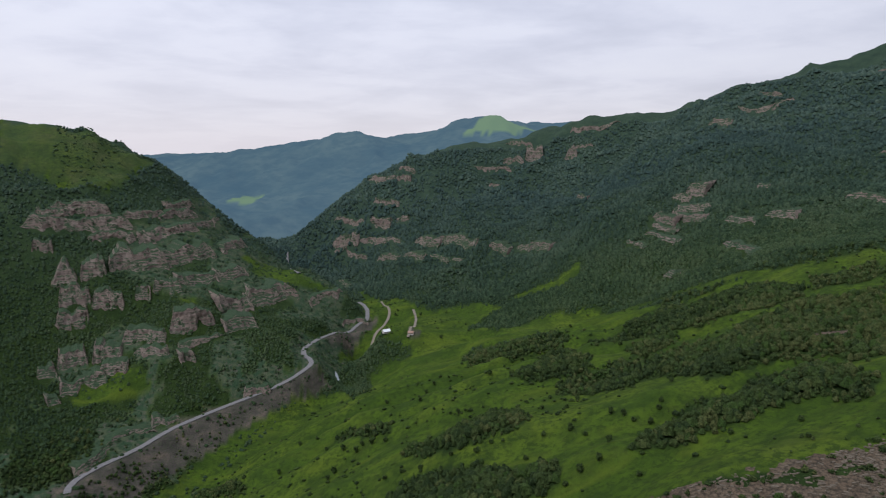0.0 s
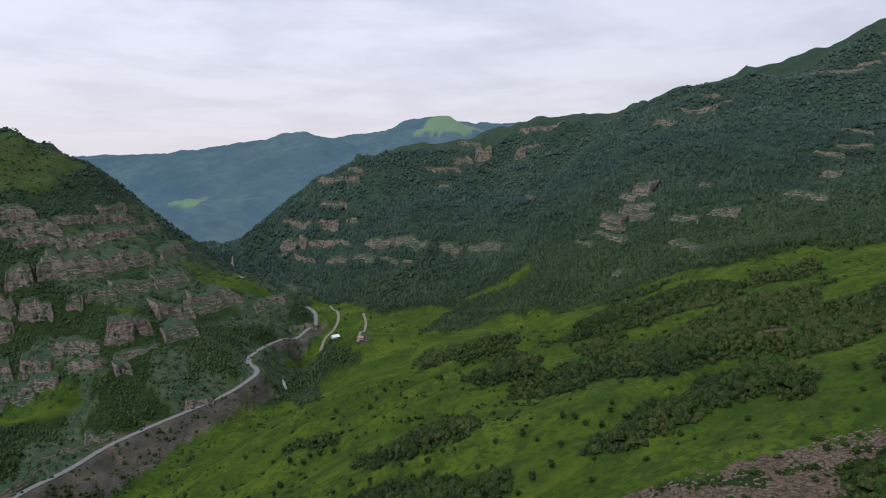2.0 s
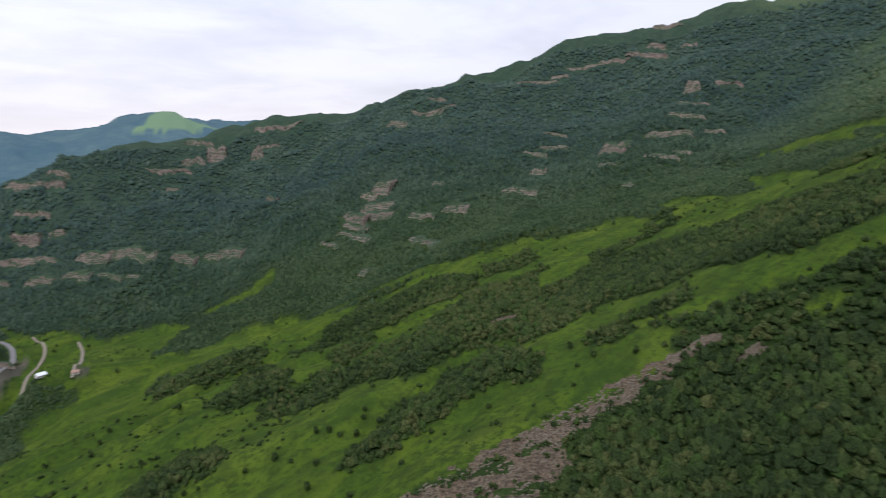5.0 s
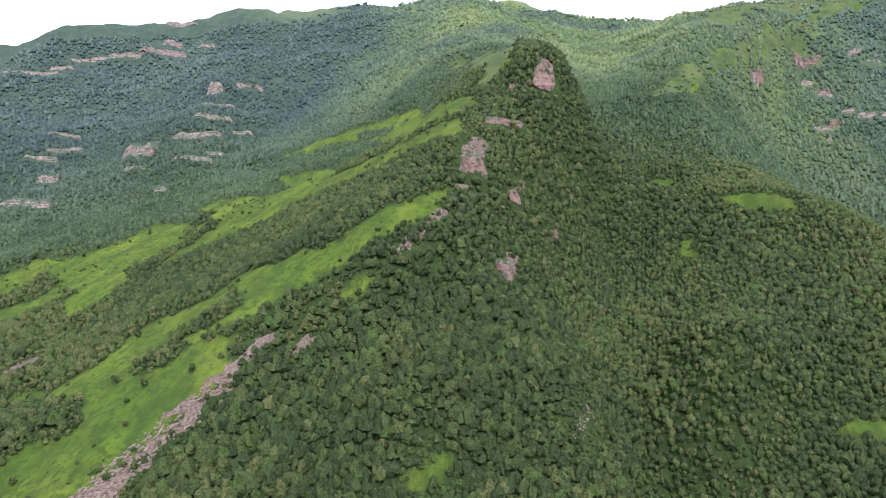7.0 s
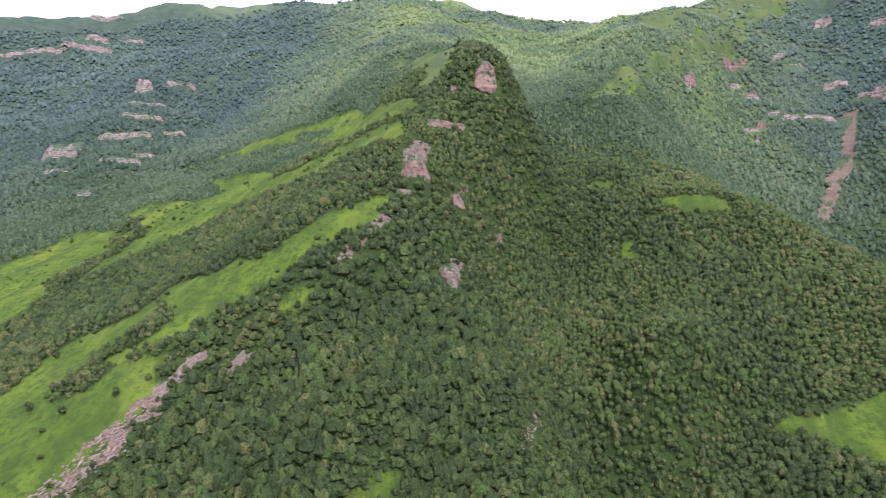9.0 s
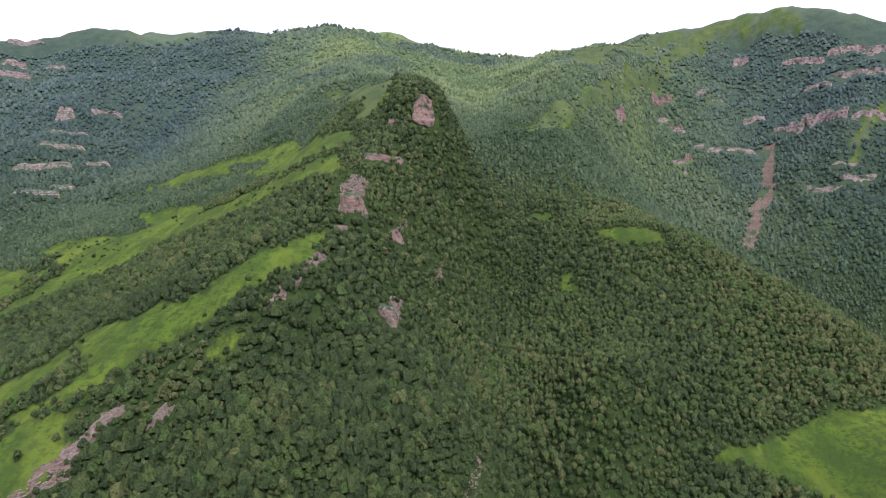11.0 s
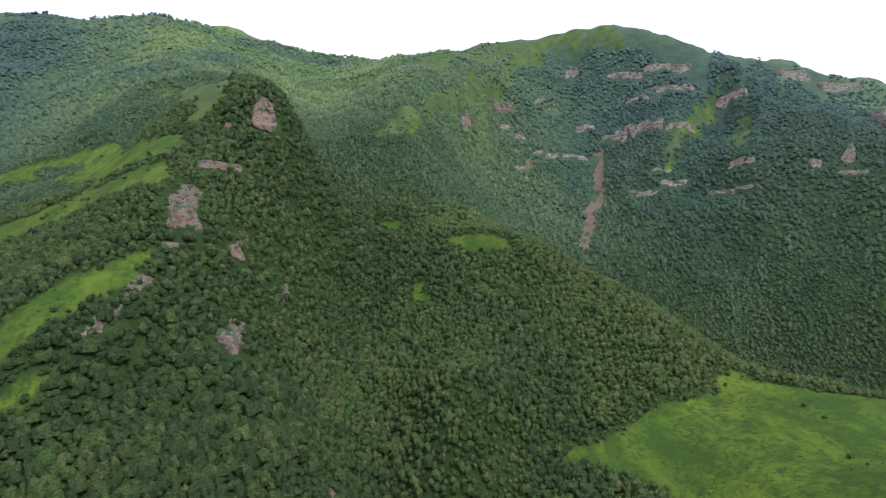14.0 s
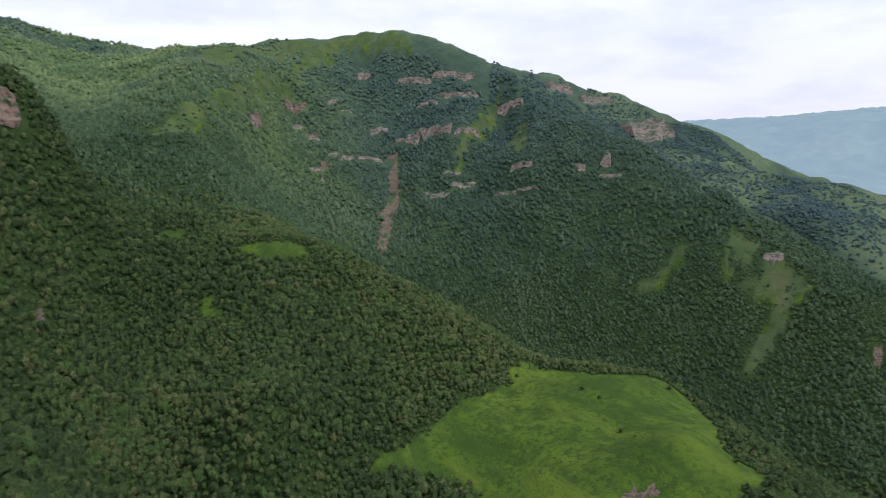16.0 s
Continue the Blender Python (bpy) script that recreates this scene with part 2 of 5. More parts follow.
def make_plain(name, a, b, scale, rough=0.85):
    mat, tree, shader = material(name)
    grain = noise_of(tree, scale, 6, 0.65)
    link(tree, ramp(tree, grain, [(0.3, a), (0.7, b)]), shader.inputs["Base Color"])
    shader.inputs["Roughness"].default_value = rough
    bump(tree, shader, grain, 0.4, 0.1)
    return mat


ROCK = make_rock_material("bedded_rock", (1.12, 1.03, 1.02))
RED_ROCK = make_rock_material("rusty_rock", (0.92, 0.74, 0.65))
STONE = make_plain("pale_stone", (0.054, 0.043, 0.028), (0.155, 0.123, 0.084), 0.9)
BARK = make_plain("bark", (0.05, 0.04, 0.03), (0.12, 0.10, 0.08), 3.0)
ASPHALT = make_plain("worn_asphalt", (0.115, 0.11, 0.108), (0.175, 0.165, 0.16), 0.5)
DIRT = make_plain("pale_dirt", (0.13, 0.11, 0.08), (0.22, 0.185, 0.14), 0.4)
WHITE_ROOF = make_plain("white_metal_roof", (0.62, 0.63, 0.65), (0.78, 0.78, 0.78), 0.8, 0.5)
PLASTER = make_plain("plaster", (0.42, 0.38, 0.33), (0.55, 0.51, 0.45), 0.8)
RUST_ROOF = make_plain("brown_tin_roof", (0.20, 0.11, 0.075), (0.30, 0.19, 0.13), 0.8, 0.6)
TIMBER = make_plain("dark_timber", (0.06, 0.045, 0.035), (0.12, 0.09, 0.07), 2.0)
GLASS = make_plain("window_glass", (0.03, 0.035, 0.04), (0.05, 0.055, 0.06), 0.5, 0.08)
RIVER = make_plain("shallow_river", (0.10, 0.12, 0.12), (0.30, 0.32, 0.33), 0.25, 0.12)


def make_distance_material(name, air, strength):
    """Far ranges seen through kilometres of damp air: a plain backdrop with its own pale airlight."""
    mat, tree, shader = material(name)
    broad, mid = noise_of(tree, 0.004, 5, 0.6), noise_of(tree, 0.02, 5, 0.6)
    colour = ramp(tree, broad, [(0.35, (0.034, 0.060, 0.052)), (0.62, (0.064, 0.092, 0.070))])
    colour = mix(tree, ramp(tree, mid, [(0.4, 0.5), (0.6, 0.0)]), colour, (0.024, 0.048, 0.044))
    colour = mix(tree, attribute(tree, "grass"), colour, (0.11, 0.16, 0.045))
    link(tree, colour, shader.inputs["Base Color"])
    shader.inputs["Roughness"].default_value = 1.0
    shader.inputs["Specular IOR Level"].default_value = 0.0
    # the haze is put in as an even glow of the surface
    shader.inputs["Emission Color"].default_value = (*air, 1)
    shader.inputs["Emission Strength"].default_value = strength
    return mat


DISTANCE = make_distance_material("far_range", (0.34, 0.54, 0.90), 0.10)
PALE_DISTANCE = make_distance_material("far_range_in_haze", (0.58, 0.68, 0.76), 0.24)
# Crest, rib, gully and stream lines of the land: east, north, height in metres.
LINES = {
    "massif_foot": [(-187, 1296, 166), (-107, 1170, 155), (-38, 1031, 158), (26, 918, 157), (106, 861, 160), (179, 781, 181), (247, 713, 204), (293, 658, 230), (362, 609, 271), (426, 573, 306), (493, 589, 312), (580, 550, 332), (651, 515, 352), (766, 492, 383), (1093, 665, 468)],
    "cliff_spur": [(1460, 761, 737), (1268, 789, 630), (1117, 761, 569), (974, 715, 493), (809, 641, 406), (695, 590, 363)],
    "cliff_gully": [(1259, 925, 653), (1144, 928, 567), (949, 862, 465), (765, 766, 373), (630, 683, 323)],
    "massif_rib": [(748, 1409, 522), (588, 1159, 410), (484, 963, 336), (398, 831, 274), (336, 710, 249)],
    "massif_rib_b": [(397, 1508, 451), (259, 1322, 315), (187, 1176, 249), (135, 1022, 201), (96, 926, 167)],
    "massif_gully": [(536, 1401, 400), (410, 1177, 302), (303, 940, 241), (242, 793, 213)],
    "massif_gully_b": [(821, 1192, 488), (673, 994, 391), (558, 827, 329), (454, 686, 288)],
    "spur_crest": [(1514, 303, 707), (1132, 243, 598), (843, 197, 527), (720, 151, 514), (606, 105, 492), (568, 126, 456), (520, 140, 439), (474, 142, 424), (446, 132, 404), (414, 132, 380), (377, 132, 366), (344, 145, 353), (313, 171, 335), (280, 192, 314), (256, 202, 302), (227, 211, 291), (199, 215, 278), (133, 210, 261), (100, 212, 238), (54, 203, 200)],
    "spur_rib": [(594, 93, 486), (572, 95, 460), (544, 93, 424), (483, 97, 389), (420, 97, 354), (391, 91, 333), (365, 68, 310), (340, 53, 293), (320, 37, 272), (305, 26, 254)],
    "peak_shoulder": [(631, 79, 472), (622, 67, 444)],
    "spur_face": [(285, 120, 294), (260, 138, 269), (289, 178, 310), (333, 117, 319)],
    "near_face": [(308, 70, 290), (274, 84, 254), (238, 137, 255)],
    "gully": [(1592, 107, 685), (1207, 91, 564), (914, 63, 488), (747, 53, 448), (618, 65, 393), (557, 51, 343), (504, 39, 304), (447, 27, 272), (410, 19, 252), (380, 12, 231), (351, 9, 209), (327, 10, 193)],
    "forest_spur": [(1351, -336, 635), (1139, -178, 561), (955, -90, 516), (805, -15, 469), (716, -32, 422), (653, -53, 384), (575, -75, 363), (561, -111, 361), (546, -156, 341), (509, -183, 320), (479, -208, 305), (459, -238, 280), (413, -282, 276), (373, -309, 279)],
    "forest_slope": [(548, -22, 327), (511, -63, 314), (463, -99, 296), (412, -113, 257)],
    "forest_slope_b": [(411, -34, 293), (465, -91, 328)],
    "meadow_left": [(437, -211, 269), (420, -148, 261), (403, -97, 255), (386, -60, 243)],
    "meadow_right": [(362, -304, 277), (301, -279, 276), (263, -259, 274), (224, -246, 276)],
    "meadow_mid": [(347, -220, 273), (325, -226, 273), (283, -232, 288), (298, -165, 261), (265, -189, 268)],
    "ravine": [(1407, -459, 669), (1268, -444, 546), (1108, -403, 421), (1005, -360, 375), (894, -301, 315), (821, -325, 254), (729, -370, 214), (645, -424, 185), (575, -467, 173), (485, -499, 159), (401, -513, 144), (311, -523, 142)],
    "ravine_left": [(1222, -259, 543), (1041, -178, 446), (920, -166, 374), (857, -194, 325)],
    "ravine_rib": [(1380, -397, 636), (1186, -323, 513), (1015, -277, 402)],
    "grass_rib": [(1157, -618, 578), (1066, -530, 503), (994, -458, 430), (957, -419, 394), (829, -382, 286)],
    "grass_rib_b": [(1056, -672, 539), (961, -571, 460), (899, -521, 399), (765, -454, 298)],
    "rib_gully": [(1134, -644, 544), (1032, -552, 452), (953, -490, 384)],
    "side_ridge": [(1772, -949, 720), (1724, -1026, 756), (1677, -1103, 731), (1628, -1179, 718), (1547, -1219, 669), (1466, -1259, 656), (1394, -1312, 606), (1330, -1375, 572), (1246, -1408, 543), (1159, -1430, 477), (1069, -1444, 398), (980, -1455, 428), (890, -1446, 400), (800, -1437, 369), (710, -1425, 329), (620, -1413, 290)],
    "side_gully": [(1427, -967, 628), (1171, -979, 519), (1021, -966, 452), (820, -965, 352), (671, -940, 294), (540, -924, 243), (396, -867, 201)],
    "far_right": [(2913, -3174, 764), (2626, -3408, 768), (2399, -3447, 765), (2234, -3551, 776), (2012, -3674, 800), (1533, -3892, 776)],
    "far_right_foot": [(1733, -1963, 526), (1447, -2055, 425), (1117, -2016, 367)],
    "far_right_hill": [(1454, -2623, 635), (1512, -2480, 579), (1498, -2259, 467)],
    "far_left": [(-2096, 2548, 313), (-2001, 2608, 314), (-1905, 2668, 315), (-1810, 2728, 316), (-1715, 2787, 317), (-1619, 2847, 318), (-1524, 2907, 319), (-1428, 2967, 321), (-1324, 2999, 324), (-1212, 3005, 329), (-1099, 3012, 335), (-992, 2981, 280), (-887, 2941, 317), (-782, 2901, 383), (-673, 2922, 379), (-561, 2927, 382), (-449, 2920, 399), (-337, 2909, 422), (-225, 2896, 470), (-122, 2931, 470), (-22, 2983, 431), (86, 2995, 377), (198, 2989, 450), (311, 2981, 522), (422, 2966, 537), (534, 2949, 553), (644, 2925, 494), (754, 2902, 463), (860, 2865, 510), (967, 2829, 511), (1073, 2792, 511), (1180, 2756, 512)],
    "far_left_flank": [(-805, 2573, 264), (-476, 2345, 215), (-189, 2440, 291), (-362, 1699, 188)],
    "stream": [(-286, 1458, 194), (-219, 1314, 178), (-166, 1145, 167), (-83, 999, 162), (-35, 924, 143), (-50, 812, 120), (-63, 723, 115), (-85, 684, 117), (-126, 622, 105), (-158, 563, 94), (-183, 527, 86), (-218, 457, 78)],
    "road_bank": [(-35, 900, 168), (-33, 888, 161), (-40, 854, 151), (-68, 810, 153), (-104, 740, 159), (-92, 708, 147), (-123, 681, 133), (-167, 653, 125), (-201, 628, 122), (-226, 600, 119), (-242, 570, 114), (-256, 545, 117), (-269, 521, 120), (-272, 505, 117)],
    "left_crest": [(-830, 865, 448), (-787, 893, 447), (-745, 920, 447), (-702, 948, 446), (-655, 966, 444), (-607, 983, 441), (-561, 1003, 420), (-516, 1027, 436), (-470, 1049, 438), (-423, 1069, 396), (-374, 1075, 386), (-324, 1071, 312), (-273, 1065, 272), (-228, 1044, 235), (-186, 1016, 212), (-143, 989, 191), (-103, 959, 193), (-68, 922, 182)],
    "behind_nose": [(-183, 1569, 145), (-56, 1638, 208), (82, 1714, 276), (265, 1779, 335)],
    "left_rib": [(-459, 920, 336), (-404, 790, 248), (-356, 721, 194), (-303, 678, 161), (-256, 642, 135)],
    "left_face": [(-233, 739, 203), (-284, 722, 185), (-250, 680, 171), (-161, 841, 198)],
    "left_gully": [(-558, 888, 347), (-458, 758, 241), (-392, 659, 171), (-328, 554, 127), (-291, 490, 109)],
    "bowl_a": [(191, 263, 270), (179, 366, 249), (127, 413, 228), (76, 447, 215), (23, 512, 175), (-48, 601, 142)],
    "bowl_b": [(270, 389, 283), (232, 463, 247), (169, 564, 205), (81, 748, 160)],
    "bowl_c": [(101, 323, 231), (37, 360, 209), (-42, 461, 162), (-129, 511, 114)],
    "bowl_floor": [(-5, 770, 165), (38, 815, 160), (86, 831, 158)],
    "bowl_top": [(297, 294, 299), (338, 255, 324), (304, 390, 272), (423, 259, 340), (550, 305, 369), (544, 223, 406), (744, 253, 452)],
    "massif_crest_north": [(-236, 1384, 186), (-162, 1411, 244), (-89, 1436, 299), (-13, 1454, 344), (64, 1469, 384), (141, 1484, 393), (218, 1498, 413), (296, 1504, 428), (374, 1507, 448), (452, 1506, 469), (531, 1503, 475), (604, 1477, 471), (676, 1447, 474), (745, 1411, 537), (812, 1370, 539), (878, 1328, 567), (939, 1279, 587), (1001, 1231, 585), (1067, 1189, 626), (1133, 1146, 653), (1184, 1088, 662), (1235, 1029, 670), (1279, 964, 681), (1321, 898, 709), (1370, 838, 726), (1429, 787, 727), (1490, 738, 741), (1555, 696, 755), (1631, 675, 752), (1679, 626, 760), (1700, 551, 774), (1719, 475, 782), (1738, 399, 789)],
    "massif_crest_south": [(1738, 399, 785), (1715, 326, 781), (1695, 253, 758), (1678, 178, 726), (1684, 102, 738), (1682, 26, 707), (1670, -49, 697), (1647, -121, 673), (1616, -191, 697), (1584, -260, 724), (1546, -326, 724), (1509, -393, 726), (1466, -456, 728), (1418, -515, 744), (1366, -570, 715), (1307, -616, 695), (1247, -617, 640), (1180, -653, 629), (1110, -683, 578), (1037, -707, 546), (964, -729, 523), (890, -745, 496), (814, -749, 463), (738, -743, 428), (662, -736, 393), (586, -728, 362), (510, -720, 332), (434, -714, 303), (359, -700, 270)],
    "under": [(0, 0, 255), (60, 30, 262), (-150, -200, 180), (150, -250, 210), (-500, 100, 40), (-700, -600, 60), (100, -900, 130), (700, -900, 60), (900, -2500, 250), (-1800, -400, 250), (-1500, -1800, 300), (0, -2600, 300), (2600, -1800, 300), (2300, 950, 430), (1750, 1550, 400), (2500, -100, 450), (1150, 2150, 330), (2100, -700, 500), (700, 2300, 300), (1900, 1000, 520), (2150, 400, 560), (-3500, 0, 350), (-3200, 2500, 330), (4200, 500, 600), (3500, 3000, 600), (1500, 3800, 500), (-1000, 4300, 350), (-4300, -3000, 300), (0, -4600, 300), (4400, -3000, 250)],
}


def _hash(ix, iy, seed):
    h = (ix.astype(np.int64) * 374761393 + iy.astype(np.int64) * 668265263 + seed * 1442695041) & 0x7FFFFFFF
    h = ((h ^ (h >> 13)) * 1274126177) & 0x7FFFFFFF
    return ((h ^ (h >> 16)) & 0xFFFF) / 65535.0


def vnoise(x, y, seed=0):
    """Smooth noise from -1 to 1 in cells of size one."""
    ix, iy = np.floor(x), np.floor(y)
    fx, fy = x - ix, y - iy
    ux, uy = fx * fx * fx * (fx * (fx * 6 - 15) + 10), fy * fy * fy * (fy * (fy * 6 - 15) + 10)
    a, b = _hash(ix, iy, seed), _hash(ix + 1, iy, seed)
    c, d = _hash(ix, iy + 1, seed), _hash(ix + 1, iy + 1, seed)
    return 2 * (a + (b - a) * ux + (c - a) * uy + (a - b - c + d) * ux * uy) - 1


def fbm(x, y, size, octaves=4, seed=0):
    out, amp = 0.0, 1.0
    for n in range(octaves):
        out = out + amp * vnoise(x / size + 17.3 * n, y / size - 9.1 * n, seed + n)
        size, amp = size / 2.03, amp * 0.5
    return out


def _along(line, step):
    line, out = np.array(line, float), []
    for a, b in zip(line[:-1], line[1:]):
        n = max(1, int(np.linalg.norm(b - a) / step))
        out += [a + (b - a) * k / n for k in range(n)]
    return out + [line[-1]]


SOFT = 14.0
_knots = []
for _name, _line in LINES.items():
    _knots += [np.array(p, float) for p in _line] if _name == "under" else _along(_line, 45 if "far" not in _name else 200)
_knots = np.array(_knots)
_keep = [0]
for _n in range(1, len(_knots)):
    if np.min(np.hypot(*(_knots[_keep, :2] - _knots[_n, :2]).T)) > 9:
        _keep.append(_n)
_knots = _knots[_keep]


def _kernel(x, y):
    d2 = (np.asarray(x)[..., None] - _knots[:, 0]) ** 2 + (np.asarray(y)[..., None] - _knots[:, 1]) ** 2
    return np.sqrt(d2 + SOFT * SOFT)


_m = np.ones((len(_knots) + 1, len(_knots) + 1))
_m[:-1, :-1], _m[-1, -1] = _kernel(_knots[:, 0], _knots[:, 1]) - 0.35 * np.eye(len(_knots)), 0
_weights = np.linalg.solve(_m, np.r_[_knots[:, 2], 0])


def base_height(x, y):
    """The large form of the land, drawn tight over its crest and stream lines."""
    x, y = np.asarray(x, float), np.asarray(y, float)
    fx, fy, out = x.ravel(), y.ravel(), np.empty(x.size)
    for k in range(0, x.size, 20000):
        out[k:k + 20000] = _kernel(fx[k:k + 20000], fy[k:k + 20000]) @ _weights[:-1] + _weights[-1]
    return out.reshape(x.shape)


def ribs(x, y):
    """Side ribs and gullies that run straight down the great slopes."""
    out = 0.0
    for (ax, ay), size, mask, seed in (
            ((0.86, -0.51), 75, np.clip((y - 0.35 * np.abs(x - 300) - 760) / 120, 0, 1), 101),
            ((0.25, 0.97), 60, np.clip((x - 640) / 120, 0, 1) * np.clip((-y - 180) / 100, 0, 1), 103),
            ((-0.55, 0.83), 55, np.clip((-x - 90) / 60, 0, 1) * np.clip((y - 560) / 80, 0, 1), 105),
            ((0.45, 0.89), 42, np.clip(1 - np.hypot((x - 470) / 170, (y - 10) / 170), 0, 1) * 1.2, 107)):
        across, along = (ax * x + ay * y) / size, (-ay * x + ax * y) / (size * 4.5)
        warp = 0.5 * vnoise(x / 120, y / 120, seed + 1)
        ridge = 1 - np.abs(vnoise(across + warp, along, seed)) * 1.9
        out = out + mask * (size * (0.25 if seed == 101 else 0.17)) * (ridge - 0.35) * np.clip(1.15 - np.hypot(x - 40, y - 20) / 2400, 0, 1)
    return out


def height(x, y):
    """The ground's height, with folds, gullies and roughness."""
    x, y = np.asarray(x, float), np.asarray(y, float)
    far = np.clip((np.hypot(x - 40, y - 20) - 350) / 900, 0, 1)
    ridged = 1 - np.abs(fbm(x, y, 120, 3, 5)) * 1.6
    # long grassy folds that run down into the bowl
    bowl = np.exp(-(((x - 95) / 250) ** 2 + ((y - 500) / 270) ** 2) ** 2)
    across = (0.10 * x + 0.99 * y) / 64 + 0.5 * fbm(x, y, 170, 2, 13)
    folds = np.abs(2 * (across - np.floor(across)) - 1)
    folds = folds * folds * (3 - 2 * folds)
    return (base_height(x, y) + bowl * (12.0 * folds - 5.5) * (0.75 + 0.4 * vnoise(x / 90, y / 90, 15)) + (1.2 + 5 * far) * fbm(x, y, 95, 4, 1) + (1.0 + 9 * far) * (ridged - 0.75)
            + 0.5 * fbm(x, y, 14, 3, 9) + bowl * 2.6 * fbm(x, y, 38, 3, 19) + ribs(x, y))

# Plan of the land cover: outlines east, north in metres.
GRASS = {
    "bowl": [(-211, 525), (-196, 569), (-170, 614), (-136, 651), (-103, 676), (-67, 693), (-66, 772), (-74, 785), (-40, 839), (-33, 885), (-45, 982), (-74, 1074), (-9, 972), (51, 903), (107, 876), (160, 842), (105, 791), (133, 734), (186, 747), (253, 730), (284, 667), (308, 648), (340, 624), (364, 574), (399, 534), (445, 511), (197, 215), (184, 225), (165, 226), (144, 230), (122, 236), (111, 244)],
    "massif_strip": [(175, 857), (219, 854), (242, 849), (257, 857), (280, 853), (260, 828), (243, 824), (215, 836), (187, 839)],
    "main": [(406, 139), (385, 149), (371, 163), (357, 172), (351, 188), (352, 204), (341, 221), (360, 256), (341, 260), (318, 268), (315, 282), (301, 299), (286, 295), (264, 295), (254, 302), (246, 332), (189, 262), (187, 222), (215, 215), (235, 209), (258, 204), (268, 212), (287, 209), (302, 198), (315, 185), (327, 170), (337, 161), (349, 152), (372, 138), (398, 133)],
    "strip_b": [(504, 153), (498, 177), (534, 219), (541, 254), (575, 293), (617, 349), (590, 361), (593, 414), (602, 452), (569, 456), (530, 402), (517, 414), (490, 412), (473, 424), (421, 425), (373, 432), (335, 442), (322, 427), (351, 409), (392, 398), (432, 378), (443, 364), (469, 350), (487, 339), (516, 322), (524, 292), (512, 263), (495, 235), (458, 191), (458, 164), (470, 140)],
    "strip_c": [(527, 425), (532, 459), (519, 482), (462, 494), (422, 508), (407, 514), (393, 489), (395, 449), (395, 405), (420, 404), (462, 408), (491, 413)],
    "strip_e": [(622, 322), (640, 361), (639, 393), (627, 390), (591, 352), (579, 320), (543, 275)],
    "strip_d": [(820, 497), (798, 432), (763, 381), (771, 361), (767, 328), (765, 304), (757, 271), (598, 194), (559, 153), (527, 147), (509, 166), (529, 199), (522, 207), (638, 264), (727, 334), (731, 374), (740, 418)],
    "ridge_top": [(884, 271), (886, 247), (767, 182), (649, 134), (594, 134), (588, 146), (581, 154), (593, 159), (603, 153), (620, 163), (848, 253)],
    "right_spur": [(821, 0), (857, -21), (896, -46), (997, -95), (1062, -126), (1136, -169), (1238, -239), (1309, -317), (1231, -257), (1176, -206), (1037, -131), (942, -83), (886, -66), (798, -30)],
    "clearing": [(590, -45), (587, -62), (578, -84), (570, -103), (550, -104), (559, -75)],
    "clearing_b": [(629, -1), (631, -11), (621, -18), (612, -7)],
    "clearing_c": [(550, -18), (553, -26), (546, -33), (528, -27), (531, -18)],
    "clearing_d": [(629, -1), (631, -13), (622, -21), (609, -13)],
    "meadow": [(463, -250), (420, -262), (394, -287), (374, -308), (362, -318), (326, -303), (296, -275), (270, -250), (258, -255), (237, -244), (242, -198), (278, -151), (321, -142), (334, -141), (347, -140), (372, -128), (390, -114), (397, -94), (406, -113), (414, -144), (422, -171), (429, -200), (440, -224)],
    "rib_a": [(639, -621), (635, -603), (637, -575), (646, -544), (643, -537), (628, -571), (624, -601), (626, -621)],
    "rib_b": [(602, -672), (558, -671), (511, -671), (491, -669), (481, -655), (507, -633), (541, -624), (571, -624), (592, -643)],
    "rib_c": [(502, -651), (507, -625), (502, -580), (496, -557), (480, -585), (488, -626)],
    "rib_d": [(1139, -625), (1079, -553), (1025, -495), (1001, -456), (999, -476), (1028, -519), (1084, -580), (1140, -657)],
    "rib_e": [(1068, -662), (1056, -630), (967, -567), (943, -584), (1005, -632)],
    "south_top": [(778, 3), (867, -30), (952, -74), (1083, -134), (1274, -240), (1460, -358), (1462, -453), (1410, -531), (1458, -425), (1339, -313), (1278, -285), (1207, -224), (1155, -183), (1027, -112), (912, -69), (804, -25)],
    "south_rim": [(1327, -99), (1321, -151), (1489, -301), (1524, -446), (1419, -549), (1458, -480), (1475, -349), (1273, -207), (1105, -102)],
    "far_top": [(333, 2756), (477, 3038), (766, 2910), (533, 2748)],
    "far_meadow": [(-525, 2059), (-552, 2375), (-468, 2365), (-423, 2000)],
    "left_top": [(-601, 1041), (-512, 1028), (-472, 1031), (-447, 1090), (-403, 1066), (-376, 1076), (-396, 1020), (-397, 966), (-422, 941), (-460, 939), (-506, 942), (-544, 931)],
    "left_patch": [(-221, 949), (-186, 982), (-109, 922), (-75, 904), (-107, 902), (-154, 890), (-194, 893)],
    "left_patch_b": [(-301, 678), (-268, 663), (-254, 650), (-285, 628), (-323, 623), (-330, 649)],
    "left_patch_c": [(-263, 788), (-243, 791), (-230, 750), (-253, 767)],
    "rim": [(1348, -62), (1315, -157), (1477, -326), (1463, -479), (1394, -549), (1286, -581), (1359, -547), (1443, -472), (1453, -344), (1287, -224), (1207, -141), (1221, -88)],
    "foot_glade": [(258, 117), (268, 107), (276, 98), (268, 99), (255, 108)],
    "scree_glade": [(311, 169), (321, 161), (324, 154), (312, 157), (307, 165)],
}
